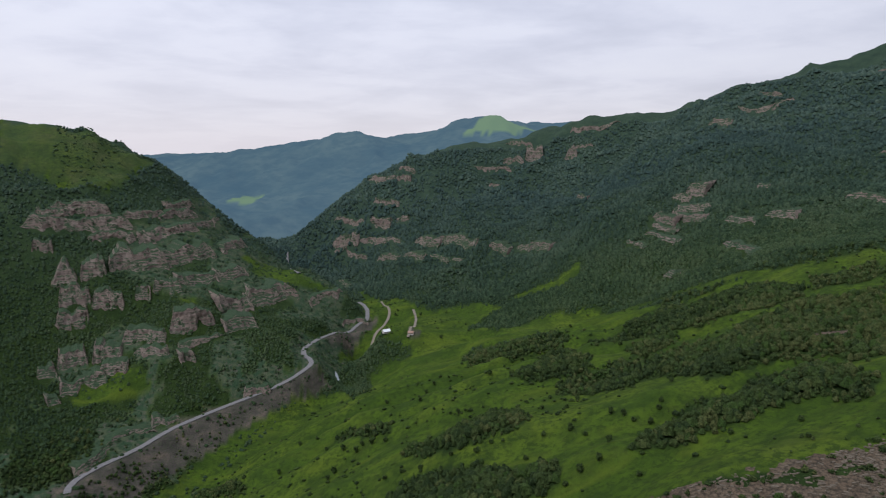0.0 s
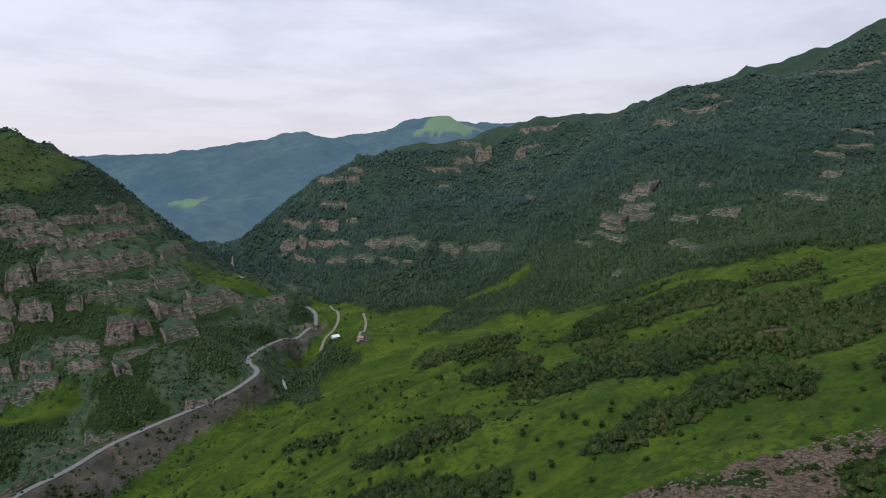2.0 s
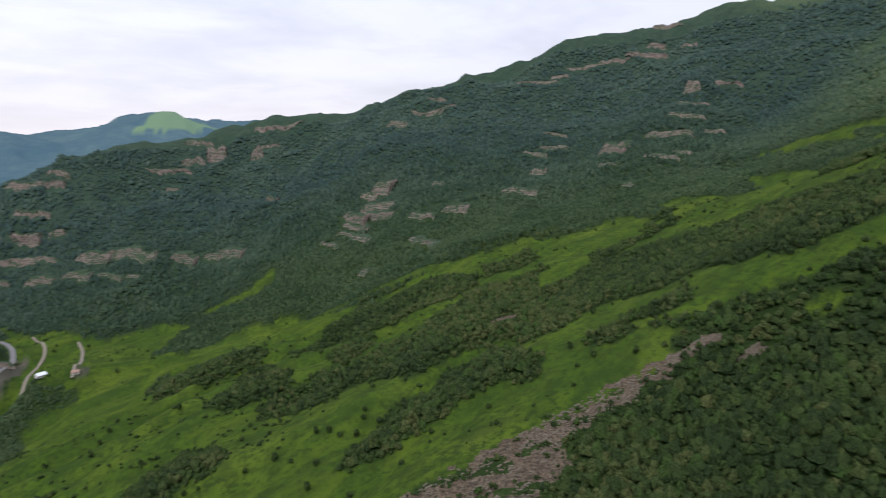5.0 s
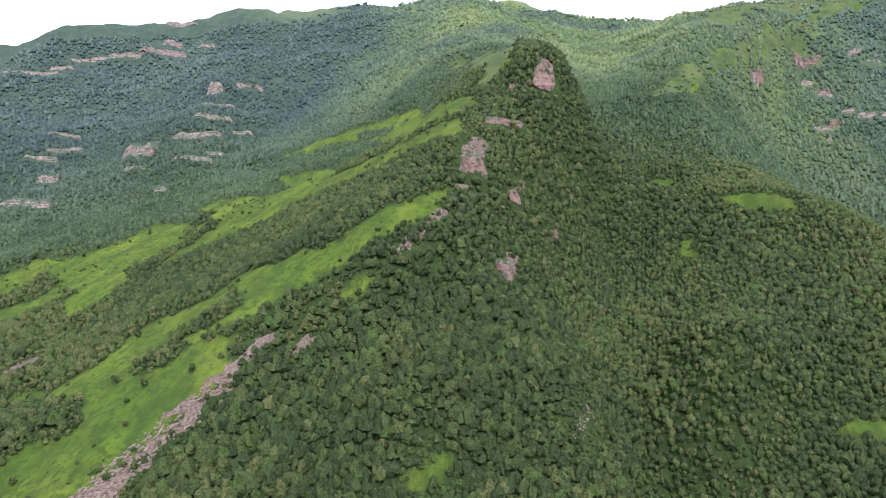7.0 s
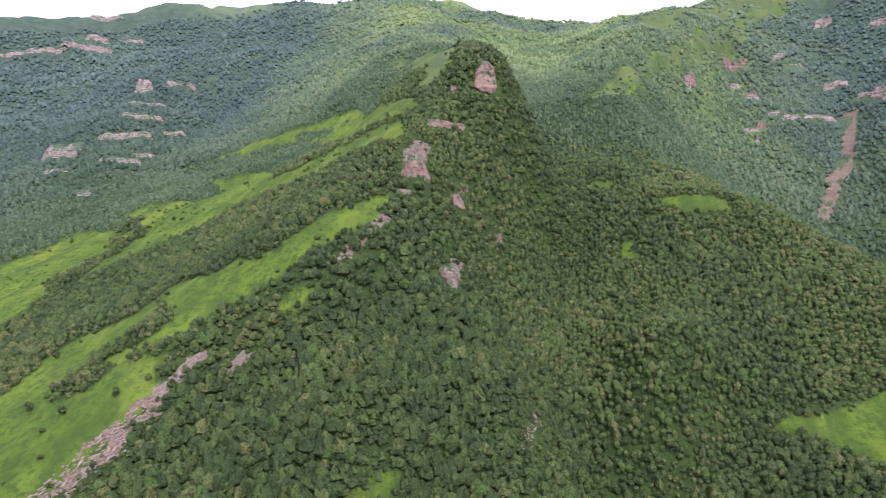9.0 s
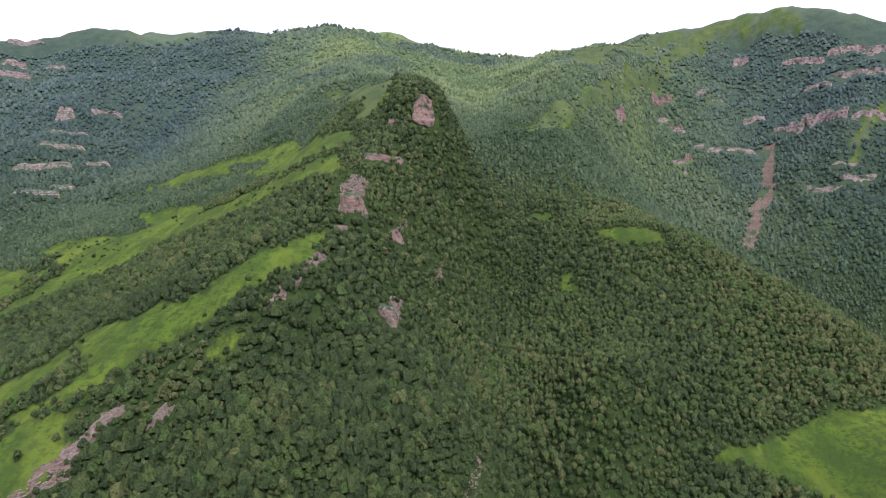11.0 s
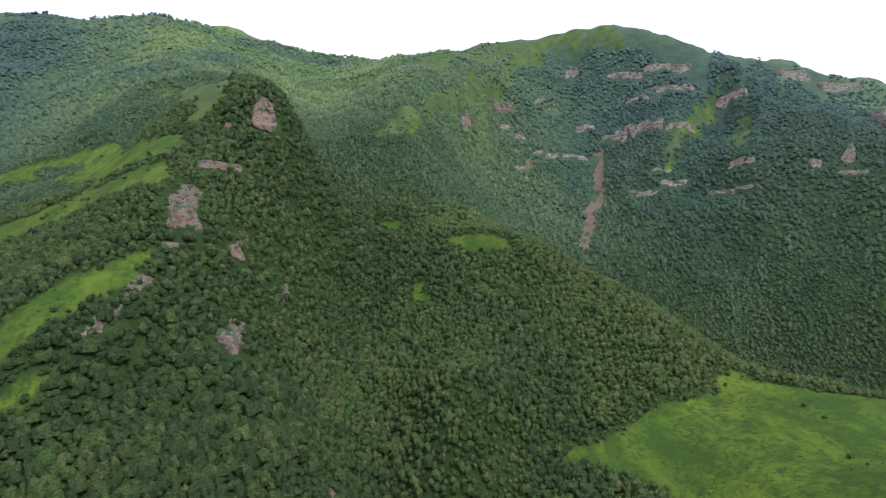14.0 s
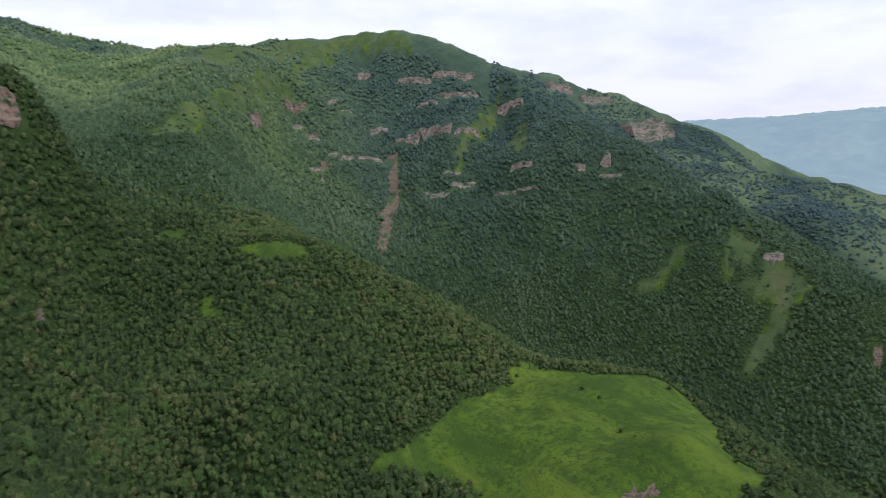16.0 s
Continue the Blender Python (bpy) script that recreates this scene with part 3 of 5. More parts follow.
WOODS = {
    "wood_a": [(-2, 360), (16, 358), (37, 351), (53, 345), (65, 334), (67, 317), (70, 310), (83, 324), (90, 308), (88, 293), (83, 290), (72, 292), (46, 295), (2, 343)],
    "wood_b": [(11, 408), (35, 387), (44, 418), (64, 420), (77, 423), (91, 391), (90, 371), (74, 365), (56, 361), (38, 363), (17, 376), (8, 388)],
    "wood_c": [(129, 294), (140, 298), (161, 318), (168, 327), (183, 327), (199, 325), (210, 328), (228, 320), (249, 311), (243, 284), (236, 269), (230, 264), (219, 272), (202, 281), (176, 281), (150, 281), (128, 285), (126, 289)],
    "wood_d": [(122, 437), (139, 448), (159, 440), (175, 438), (190, 422), (213, 425), (231, 411), (245, 407), (292, 447), (334, 462), (360, 447), (384, 438), (265, 297), (251, 305), (258, 323), (236, 331), (214, 335), (198, 336), (188, 343), (191, 378), (177, 391), (150, 392), (123, 407)],
    "wood_e": [(77, 676), (103, 677), (135, 673), (169, 679), (186, 622), (177, 572), (148, 570), (115, 571), (83, 624)],
    "wood_f": [(103, 511), (131, 522), (162, 568), (169, 513), (152, 446), (138, 445), (112, 446), (95, 450)],
    "wood_g": [(203, 498), (222, 494), (238, 486), (237, 474), (201, 426), (184, 436)],
    "wood_h": [(192, 568), (225, 564), (258, 606), (285, 598), (312, 571), (343, 547), (352, 519), (362, 502), (348, 481), (329, 476), (279, 464), (242, 484), (226, 552), (183, 511)],
    "wood_i": [(273, 655), (310, 639), (329, 592), (357, 570), (318, 583), (284, 597)],
    "wood_j": [(371, 509), (399, 498), (426, 488), (405, 463), (374, 464), (359, 483)],
    "wood_k": [(-73, 757), (-40, 823), (-1, 749), (27, 737), (30, 722), (6, 725), (-25, 726), (-22, 619), (-53, 685), (-74, 703)],
    "wood_l": [(-183, 543), (-175, 550), (-134, 510), (-120, 492), (-123, 485), (-173, 525)],
    "wood_m": [(-46, 511), (-21, 506), (1, 468), (1, 458), (-24, 464), (-45, 502)],
    "wood_n": [(243, 328), (247, 309), (241, 285), (234, 267), (229, 259), (219, 265), (215, 274), (207, 283)],
    "wood_o": [(266, 263), (276, 261), (281, 250), (272, 236), (260, 237), (254, 249)],
    "wood_p": [(292, 263), (293, 249), (311, 241), (330, 245), (311, 228), (295, 225), (284, 239), (280, 250)],
    "wood_q": [(281, 236), (285, 223), (284, 211), (277, 207), (275, 228)],
    "wood_r": [(351, 208), (351, 191), (353, 185), (345, 181), (337, 192), (341, 202)],
    "wood_s": [(423, 412), (465, 423), (488, 411), (532, 403), (523, 390), (475, 395), (437, 391), (409, 394)],
    "wood_t": [(741, 348), (757, 339), (719, 294), (683, 281), (728, 335)],
}
GLADES = {
    "glade_f": [(422, 493), (467, 490), (524, 437), (497, 429), (458, 433), (423, 445), (413, 475)],
    "glade_k": [(320, 647), (335, 625), (334, 587), (319, 594), (311, 609)],
}
ROCKY = {
    "scree": [(183, 227), (206, 222), (232, 215), (252, 208), (259, 204), (251, 197), (242, 204), (232, 200), (219, 205), (204, 209), (185, 206)],
    "scree_low": [(110, 246), (133, 233), (155, 228), (179, 228), (208, 224), (189, 198), (143, 191), (103, 217)],
    "scree_b": [(258, 205), (282, 194), (282, 190), (264, 198), (257, 200)],
    "scree_c": [(332, 150), (347, 144), (363, 139), (385, 133), (380, 129), (356, 137), (342, 143), (334, 146)],
    "scree_d": [(428, 134), (447, 137), (467, 130), (464, 120), (448, 124), (433, 128)],
    "scree_e": [(367, 93), (401, 96), (408, 90), (381, 89)],
    "scree_f": [(292, 45), (333, 38), (341, 35), (296, 40)],
    "scree_g": [(301, 32), (356, 24), (350, 22), (304, 29)],
    "scree_h": [(279, 183), (292, 179), (291, 175), (279, 180)],
    "scree_i": [(444, 102), (469, 100), (472, 96), (451, 98)],
    "scree_j": [(453, 79), (485, 74), (485, 71), (459, 76)],
    "bare": [(264, 352), (325, 400), (276, 339), (260, 344)],
    "fall": [(1164, -418), (1143, -435), (1038, -394), (1007, -378), (960, -344), (896, -310), (889, -294), (947, -313), (1002, -346), (1033, -370)],
    "meadow_stones": [(278, -181), (280, -189), (271, -195), (262, -196)],
    "slope_bare": [(410, -638), (403, -649), (392, -639), (399, -630)],
}
EARTH = {
    "road_cut": [(-291, 491), (-280, 515), (-268, 527), (-243, 574), (-211, 623), (-161, 658), (-111, 689), (-96, 703), (-78, 708), (-67, 700), (-97, 679), (-150, 629), (-193, 579), (-219, 535), (-226, 502)],
    "yard": [(21, 748), (28, 766), (41, 750), (35, 743)],
    "road_nose": [(-95, 784), (-42, 883), (-25, 895), (-21, 876), (-40, 839), (-75, 791)],
}

# Lone trees and bushes: east, north.
BUSHES_BOWL = [(177, 360), (159, 335), (157, 331), (141, 329), (131, 340), (137, 335), (113, 331), (107, 341), (117, 304), (167, 273), (185, 243), (223, 264), (218, 264), (148, 323), (107, 291), (97, 291), (127, 284), (128, 394), (121, 273), (37, 361), (6, 370), (18, 365), (-5, 372), (33, 451), (44, 435), (50, 433), (55, 433), (69, 356), (62, 358), (92, 348), (107, 341), (116, 378), (102, 391)]
BUSHES_VALLEY = [(128, 395), (87, 515), (42, 570), (34, 561), (25, 513), (-28, 451), (-38, 458), (-5, 449), (-16, 453), (-56, 501), (-44, 440), (52, 353), (78, 331), (97, 292), (80, 293), (89, 288), (-4, 557), (-96, 496), (-48, 435), (-23, 455), (242, 718), (204, 664), (8, 893), (45, 879), (63, 741), (117, 570), (-66, 521), (-86, 552)]
BUSHES_SPUR = [(335, 248), (251, 262), (245, 239), (236, 241), (222, 230), (255, 220), (296, 288), (282, 225), (219, 265), (224, 260), (195, 263), (455, 488), (476, 492), (495, 474), (514, 468), (530, 395), (528, 372), (256, 317), (262, 256), (275, 239), (858, 481), (733, 367), (739, 324), (717, 272), (518, 168), (622, 158), (588, 166)]
BUSHES_MEADOW = [(327, -228), (360, -303), (439, -230), (261, -243), (367, -247), (386, -248)]

# Rock outcrops: east, north, width, height in metres.
OUTCROPS_LEFT = [(-423, 890, 76, 30), (-447, 861, 35, 18), (-413, 862, 132, 26), (-353, 934, 66, 14), (-321, 1005, 80, 21), (-316, 979, 83, 18), (-311, 917, 99, 20), (-288, 1019, 129, 12), (-373, 868, 61, 17), (-273, 863, 89, 34), (-234, 973, 107, 23), (-435, 810, 25, 21), (-323, 821, 70, 38), (-366, 788, 32, 32), (-395, 775, 28, 36), (-244, 826, 74, 18), (-214, 862, 55, 21), (-277, 784, 35, 23), (-303, 773, 19, 22), (-338, 758, 35, 27), (-374, 754, 35, 32)]
OUTCROPS_LEFT_LOW = [(-194, 794, 48, 35), (-153, 839, 84, 32), (-92, 891, 64, 13), (-231, 729, 55, 29), (-181, 751, 43, 22), (-220, 718, 51, 9), (-283, 714, 53, 22), (-267, 687, 47, 13), (-315, 690, 33, 25), (-300, 671, 32, 16), (-346, 680, 29, 22), (-322, 649, 45, 17), (-368, 731, 34, 27), (-225, 684, 20, 17), (-339, 623, 14, 11), (-146, 661, 33, 12), (-226, 610, 32, 11), (-261, 566, 93, 9), (-361, 656, 17, 13), (-53, 882, 43, 10)]
OUTCROPS_MASSIF = [(42, 1394, 41, 15), (-15, 1405, 84, 19), (33, 1368, 38, 18), (-18, 1284, 51, 27), (-5, 1321, 63, 15), (28, 1266, 33, 14), (-87, 1330, 81, 13), (-91, 1273, 68, 33), (-15, 1234, 105, 15), (71, 1162, 56, 25), (127, 1132, 98, 21), (191, 1064, 41, 21), (235, 1058, 30, 15), (257, 1042, 47, 18), (-4, 1153, 52, 16), (42, 1117, 50, 16), (83, 1103, 63, 8), (118, 1074, 23, 8), (-77, 1242, 103, 12), (235, 1388, 84, 12), (339, 1428, 42, 43), (288, 1413, 52, 20), (315, 1483, 69, 15)]
OUTCROPS_MASSIF_HIGH = [(493, 1467, 122, 18), (420, 1407, 29, 44), (455, 1421, 41, 11), (-87, 1145, 39, 9), (653, 1194, 48, 21), (748, 1232, 66, 16), (792, 1255, 48, 14), (778, 1211, 72, 17), (484, 948, 36, 32), (469, 963, 37, 15), (455, 900, 71, 20), (433, 868, 64, 16), (405, 882, 39, 19), (394, 861, 50, 10), (347, 837, 47, 9), (380, 830, 65, 10), (463, 778, 54, 12), (497, 745, 41, 16), (565, 893, 21, 10), (415, 696, 74, 10), (338, 712, 18, 13), (232, 1346, 25, 10), (390, 1224, 26, 12)]
OUTCROPS_CIRQUE = [(967, 1106, 105, 9), (1003, 1073, 40, 10), (1062, 1081, 48, 11), (1084, 1050, 50, 9), (1115, 1017, 74, 12), (1166, 972, 95, 16), (1199, 975, 42, 16), (1256, 991, 68, 14), (1209, 897, 36, 12), (1002, 735, 33, 29), (1079, 712, 65, 11), (958, 699, 65, 10), (898, 665, 64, 10), (839, 653, 80, 14), (901, 613, 34, 11), (765, 612, 61, 8), (803, 600, 29, 9), (786, 720, 62, 25), (745, 691, 55, 8), (838, 909, 51, 8), (766, 880, 48, 10), (799, 871, 60, 10), (720, 820, 30, 16), (618, 747, 57, 11), (666, 582, 19, 8)]
OUTCROPS_PEAK = [(571, 96, 25, 33), (564, 123, 9, 8), (564, 109, 10, 6), (757, 81, 22, 10), (508, 118, 39, 7), (650, 66, 38, 9), (435, 125, 22, 16), (436, 118, 7, 9), (448, 99, 15, 11), (375, 89, 15, 14), (334, 26, 18, 10), (1057, -161, 24, 34), (1223, -259, 58, 23), (1173, -278, 25, 15), (1066, -271, 22, 15), (415, 129, 15, 4)]
OUTCROPS_SOUTH = [(1275, -527, 78, 17), (1234, -595, 93, 20), (1205, -523, 47, 10), (1176, -578, 89, 16), (1220, -258, 56, 16), (1183, -257, 27, 10), (1165, -280, 24, 11), (1262, -346, 31, 11), (1261, -375, 29, 9), (1221, -426, 34, 14), (1165, -448, 26, 10), (1126, -356, 112, 10), (1104, -297, 19, 10), (1059, -251, 31, 8), (1031, -255, 11, 15), (1139, -460, 30, 24), (1103, -486, 86, 24)]
OUTCROPS_SOUTH_LOW = [(966, -424, 53, 11), (974, -480, 53, 12), (992, -470, 41, 6), (908, -548, 40, 14), (903, -514, 49, 12), (868, -535, 44, 7), (827, -604, 18, 13), (809, -639, 20, 34), (787, -631, 37, 8), (1058, -538, 66, 16), (1110, -659, 56, 21), (538, -665, 27, 14), (1358, -446, 32, 21), (1045, -155, 18, 21)]
OUTCROPS_SIDE = [(1452, -1053, 77, 45), (1191, -1137, 127, 74), (1395, -1133, 98, 36)]
ROAD = [(-269, 499), (-272, 507), (-270, 523), (-257, 547), (-242, 571), (-225, 599), (-200, 623), (-166, 651), (-122, 679), (-99, 698), (-92, 708), (-96, 718), (-105, 724), (-106, 752), (-70, 833), (-42, 883), (-32, 891), (-37, 959), (-50, 979)]
TRACK = [(-40, 771), (-24, 833), (-8, 871), (0, 893), (-2, 924), (-13, 966)]
TRACK_EAST = [(22, 747), (27, 766), (39, 867), (35, 903)]
ROAD_FAR = [(-117, 930), (-136, 938), (-150, 949), (-211, 1288)]
STREAM = [(-61, 704), (-65, 734), (-71, 744)]
HOUSES = [(-5, 763), (26, 752)]


def _resample(line, step):
    pts = np.array(line, float)
    # round the corners twice, then space evenly
    for _ in range(2):
        pts = np.concatenate([pts[:1], np.stack([0.75 * pts[:-1] + 0.25 * pts[1:], 0.25 * pts[:-1] + 0.75 * pts[1:]], 1).reshape(-1, pts.shape[1]), pts[-1:]])
    s = np.r_[0, np.cumsum(np.hypot(*np.diff(pts[:, :2], axis=0).T))]
    t = np.linspace(0, s[-1], max(3, int(s[-1] / step)))
    return np.stack([np.interp(t, s, pts[:, k]) for k in range(pts.shape[1])], -1)


def _bed(line, step, smooth):
    pts = _resample(line, step)
    z = height(pts[:, 0], pts[:, 1])
    pad = np.r_[np.full(smooth, z[0]), z, np.full(smooth, z[-1])]
    z = np.convolve(pad, np.ones(2 * smooth + 1) / (2 * smooth + 1), "valid")
    return np.column_stack([pts, z])


ROAD_BED = _bed(ROAD, 4.0, 9)


def ground_height(x, y):
    """The land with the bench of the road cut into it."""
    x, y = np.asarray(x, float), np.asarray(y, float)
    z = height(x, y)
    lo, hi = ROAD_BED.min(0) - 25, ROAD_BED.max(0) + 25
    near = np.nonzero((x > lo[0]) & (x < hi[0]) & (y > lo[1]) & (y < hi[1]))
    if len(near[0]):
        d = np.hypot(x[near][:, None] - ROAD_BED[:, 0], y[near][:, None] - ROAD_BED[:, 1])
        k = d.argmin(1)
        w = np.clip((15 - d[np.arange(len(k)), k]) / 9, 0, 1)
        z[near] += (ROAD_BED[k, 2] - z[near]) * w * w * (3 - 2 * w)
    return z


def inside(x, y, outline):
    """Which points lie in an outline."""
    poly = np.array(outline, float)
    lo, hi = poly.min(0), poly.max(0)
    out = np.zeros(x.shape, bool)
    some = np.nonzero((x >= lo[0]) & (x <= hi[0]) & (y >= lo[1]) & (y <= hi[1]))[0]
    px, py = x[some], y[some]
    odd = np.zeros(len(some), bool)
    for (ax, ay), (bx, by) in zip(poly, np.roll(poly, -1, 0)):
        if ay != by:
            odd ^= ((ay > py) != (by > py)) & (px < (bx - ax) * (py - ay) / (by - ay) + ax)
    out[some] = odd
    return out


LEFT_HILL = [(p[0] - 4, p[1]) for p in LINES["stream"][-8:][::-1]] + [(-70, 980), (-130, 1150), (-330, 1330), (-700, 1500), (-1600, 1500), (-1600, 200), (-260, 380)]


DRY = ("right_spur", "south_top", "south_rim", "rib_a", "rib_b", "rib_c", "rib_d", "rib_e", "rim", "ridge_top")


def masks(x, y):
    """Grass, woods, bare rock, bare earth and the dry left hill, with frayed edges."""
    far = np.clip(np.hypot(x - 40, y - 20) / 700, 0.4, 1.5)
    jx = x + far * (5 * vnoise(x / 16, y / 16, 21) + 2.5 * vnoise(x / 5, y / 5, 22))
    jy = y + far * (5 * vnoise(x / 16, y / 16, 23) + 2.5 * vnoise(x / 5, y / 5, 24))
    sx, sy = x + 2.5 * vnoise(x / 6, y / 6, 25) + 1.2 * vnoise(x / 2, y / 2, 27), y + 2.5 * vnoise(x / 6, y / 6, 26) + 1.2 * vnoise(x / 2, y / 2, 28)
    grass, woods, rock, earth = (np.zeros(x.shape, bool) for _ in range(4))
    frayed = None
    for name, outline in GRASS.items():
        found = inside(jx, jy, outline)
        if name in DRY:
            if frayed is None:
                frayed = fbm(x, y, 22, 3, 55) + 0.3 * vnoise(x / 5, y / 5, 57)
            found &= frayed > (-0.45 if name in ("rib_a", "rib_b", "rib_c") else -0.9)
        grass |= found
    for outline in WOODS.values():
        woods |= inside(jx, jy, outline)
    glade = np.zeros(x.shape, bool)
    for outline in GLADES.values():
        glade |= inside(jx, jy, outline)
    for outline in ROCKY.values():
        rock |= inside(sx, sy, outline)
    for outline in EARTH.values():
        earth |= inside(sx, sy, outline)
    # tongues of green between the rock ledges, drawn out along the ridge
    across, along = 0.43 * x + 0.9 * y, 0.9 * x - 0.43 * y
    rocky = rock.copy()
    rock &= vnoise(across / 4.5, along / 26, 35) + 0.5 * vnoise(across / 2.0, along / 9, 36) < 0.42
    left = inside(x, y, LEFT_HILL)
    return grass & ~woods | glade, rock, earth, left, rocky


def upland(x, y):
    """The open, shrubby slopes at the valley's head, coloured lighter for haze."""
    return np.clip((x - 820) / 250, 0, 1) * np.clip((620 - y) / 250, 0, 1) * np.clip((y + 470) / 380, 0, 1) * np.clip(0.85 + 0.5 * fbm(x, y, 120, 3, 91), 0, 1)


def high(x, y, z):
    """Open upper slopes: 0 in the forest, 1 on the crests."""
    edge = 690 + 40 * fbm(x, y, 130, 4, 41)
    upper = np.clip((z - edge) / 70, 0, 1)
    south = np.clip((x * 0.2 - y - 900) / 150, 0, 1)
    return np.maximum(upper, south * np.clip(0.6 + fbm(x, y, 110, 3, 43), 0, 1))


def cover(x, y, z):
    grass, rock, earth, left, _ = masks(x, y)
    patchy = fbm(x, y, 45, 4, 31)
    open_left = left & ~grass & (patchy > 0.12) & (x > -360)
    bare = high(x, y, z)
    dry = np.zeros(x.shape)
    for name in DRY + ("left_top",):
        found = inside(x + 6 * vnoise(x / 14, y / 14, 47), y + 6 * vnoise(x / 14, y / 14, 48), GRASS[name])
        dry = np.maximum(dry, found * (0.8 if "rib" in name else 0.6))
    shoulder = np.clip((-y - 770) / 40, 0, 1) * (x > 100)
    stony = shoulder * np.clip(fbm(x, y, 60, 3, 45) * 0.9 - 0.1, 0, 0.5)
    # far and shoulder say where the ground takes its haze tint
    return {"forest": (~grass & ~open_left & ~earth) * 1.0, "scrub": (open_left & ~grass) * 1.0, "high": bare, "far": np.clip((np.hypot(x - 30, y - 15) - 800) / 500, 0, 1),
            "rock": np.maximum(rock * 1.0, stony), "earth": earth * 1.0, "upland": upland(x, y), "dry": dry * (0.85 + 0.15 * np.clip(fbm(x, y, 25, 3, 49), -1, 1)), "shoulder": shoulder}


# ---- the ground ----
CENTRE = (30.0, 15.0)
HORIZON = {}


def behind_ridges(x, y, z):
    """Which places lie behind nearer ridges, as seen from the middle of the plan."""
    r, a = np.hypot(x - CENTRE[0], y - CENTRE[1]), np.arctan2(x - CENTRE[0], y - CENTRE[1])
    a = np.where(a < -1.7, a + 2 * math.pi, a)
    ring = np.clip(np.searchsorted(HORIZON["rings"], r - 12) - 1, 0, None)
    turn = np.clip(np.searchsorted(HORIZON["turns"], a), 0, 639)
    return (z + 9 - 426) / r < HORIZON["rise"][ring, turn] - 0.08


def make_ground():
    """One sheet of land out to the horizon, in rings that widen outwards."""
    turns = np.radians(np.r_[np.linspace(-46, 156, 640), np.linspace(158, 312, 78)])
    rings = np.r_[0.02, 15.0, 30.0, 50.0, 75.0, np.geomspace(100, 4850, 310)]
    a, r = np.meshgrid(turns, rings)
    x, y = CENTRE[0] + r * np.sin(a), CENTRE[1] + r * np.cos(a)
    z = ground_height(x, y) - 25 * np.clip((r - 2000) / 150, 0, 1)
    z = z - 70 * np.clip((r - 1640) / 50, 0, 1) * ((a < 0.45) | (a > 5.4))
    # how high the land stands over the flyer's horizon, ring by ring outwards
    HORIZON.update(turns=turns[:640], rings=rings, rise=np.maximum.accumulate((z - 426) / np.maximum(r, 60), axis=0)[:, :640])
    rows, cols = x.shape
    places = np.stack([x, y, z], -1).reshape(-1, 3)
    i = np.arange(rows * cols).reshape(rows, cols)
    b = np.roll(i, -1, 1)
    quads = np.stack([i[:-1], i[1:], b[1:], b[:-1]], -1).reshape(-1, 4)
    mesh = bpy.data.meshes.new("ground")
    mesh.vertices.add(len(places))
    mesh.vertices.foreach_set("co", places.ravel())
    mesh.loops.add(quads.size)
    mesh.loops.foreach_set("vertex_index", quads.ravel())
    mesh.polygons.add(len(quads))
    mesh.polygons.foreach_set("loop_start", np.arange(0, quads.size, 4))
    mesh.polygons.foreach_set("use_smooth", np.ones(len(quads), bool))
    mesh.update(calc_edges=True)
    fields = cover(x.ravel(), y.ravel(), z.ravel())
    for name, values in fields.items():
        mesh.attributes.new(name, "FLOAT", "POINT").data.foreach_set("value", values.astype(np.float32))
    mesh.materials.append(GROUND)
    return tagged(new("ground", mesh), "green mountain land with grass, forest floor and bare rock", "ground", kind="structure")


def make_backdrop(name, a0, a1, inner, mat, label):
    """A far range as a plain backdrop beyond the land that the camera flies over."""
    a, r = np.meshgrid(np.radians(np.linspace(a0, a1, 220)), np.geomspace(inner, 4800, 60))
    x, y = CENTRE[0] + r * np.sin(a), CENTRE[1] + r * np.cos(a)
    z = height(x, y) + np.clip((r - inner) / 300, 0, 1) * 3 * fbm(x, y, 260, 5, 83) - 30 * np.clip(1 - (r - inner) / 120, 0, 1)
    rows, cols = x.shape
    i = np.arange(rows * cols).reshape(rows, cols)
    quads = np.stack([i[:-1, :-1], i[1:, :-1], i[1:, 1:], i[:-1, 1:]], -1).reshape(-1, 4)
    mesh = mesh_of(name, np.stack([x, y, z], -1).reshape(-1, 3), quads, mat)
    grass = masks(x.ravel(), y.ravel())[0]
    mesh.attributes.new("grass", "FLOAT", "POINT").data.foreach_set("value", grass.astype(np.float32))
    return tagged(new(name, mesh), label, "mountains", kind="structure")


ground = make_ground()


def mesh_of(name, places, faces, mat, smooth=True):
    """One mesh from arrays; faces is a list of index arrays of equal width."""
    mesh = bpy.data.meshes.new(name)
    places = np.asarray(places, np.float32)
    mesh.vertices.add(len(places))
    mesh.vertices.foreach_set("co", places.ravel())
    faces = np.asarray(faces, np.int32)
    mesh.loops.add(faces.size)
    mesh.loops.foreach_set("vertex_index", faces.ravel())
    mesh.polygons.add(len(faces))
    mesh.polygons.foreach_set("loop_start", np.arange(0, faces.size, faces.shape[1]))
    mesh.polygons.foreach_set("use_smooth", np.full(len(faces), smooth))
    mesh.update(calc_edges=True)
    mesh.materials.append(mat)
    return mesh


def part(name, bm, mat, parent, label=""):
    mesh = bpy.data.meshes.new(name)
    bm.to_mesh(mesh)
    bm.free()
    mesh.materials.append(mat)
    ob = new(name, mesh)
    ob.parent = parent
    return tagged(ob, label)


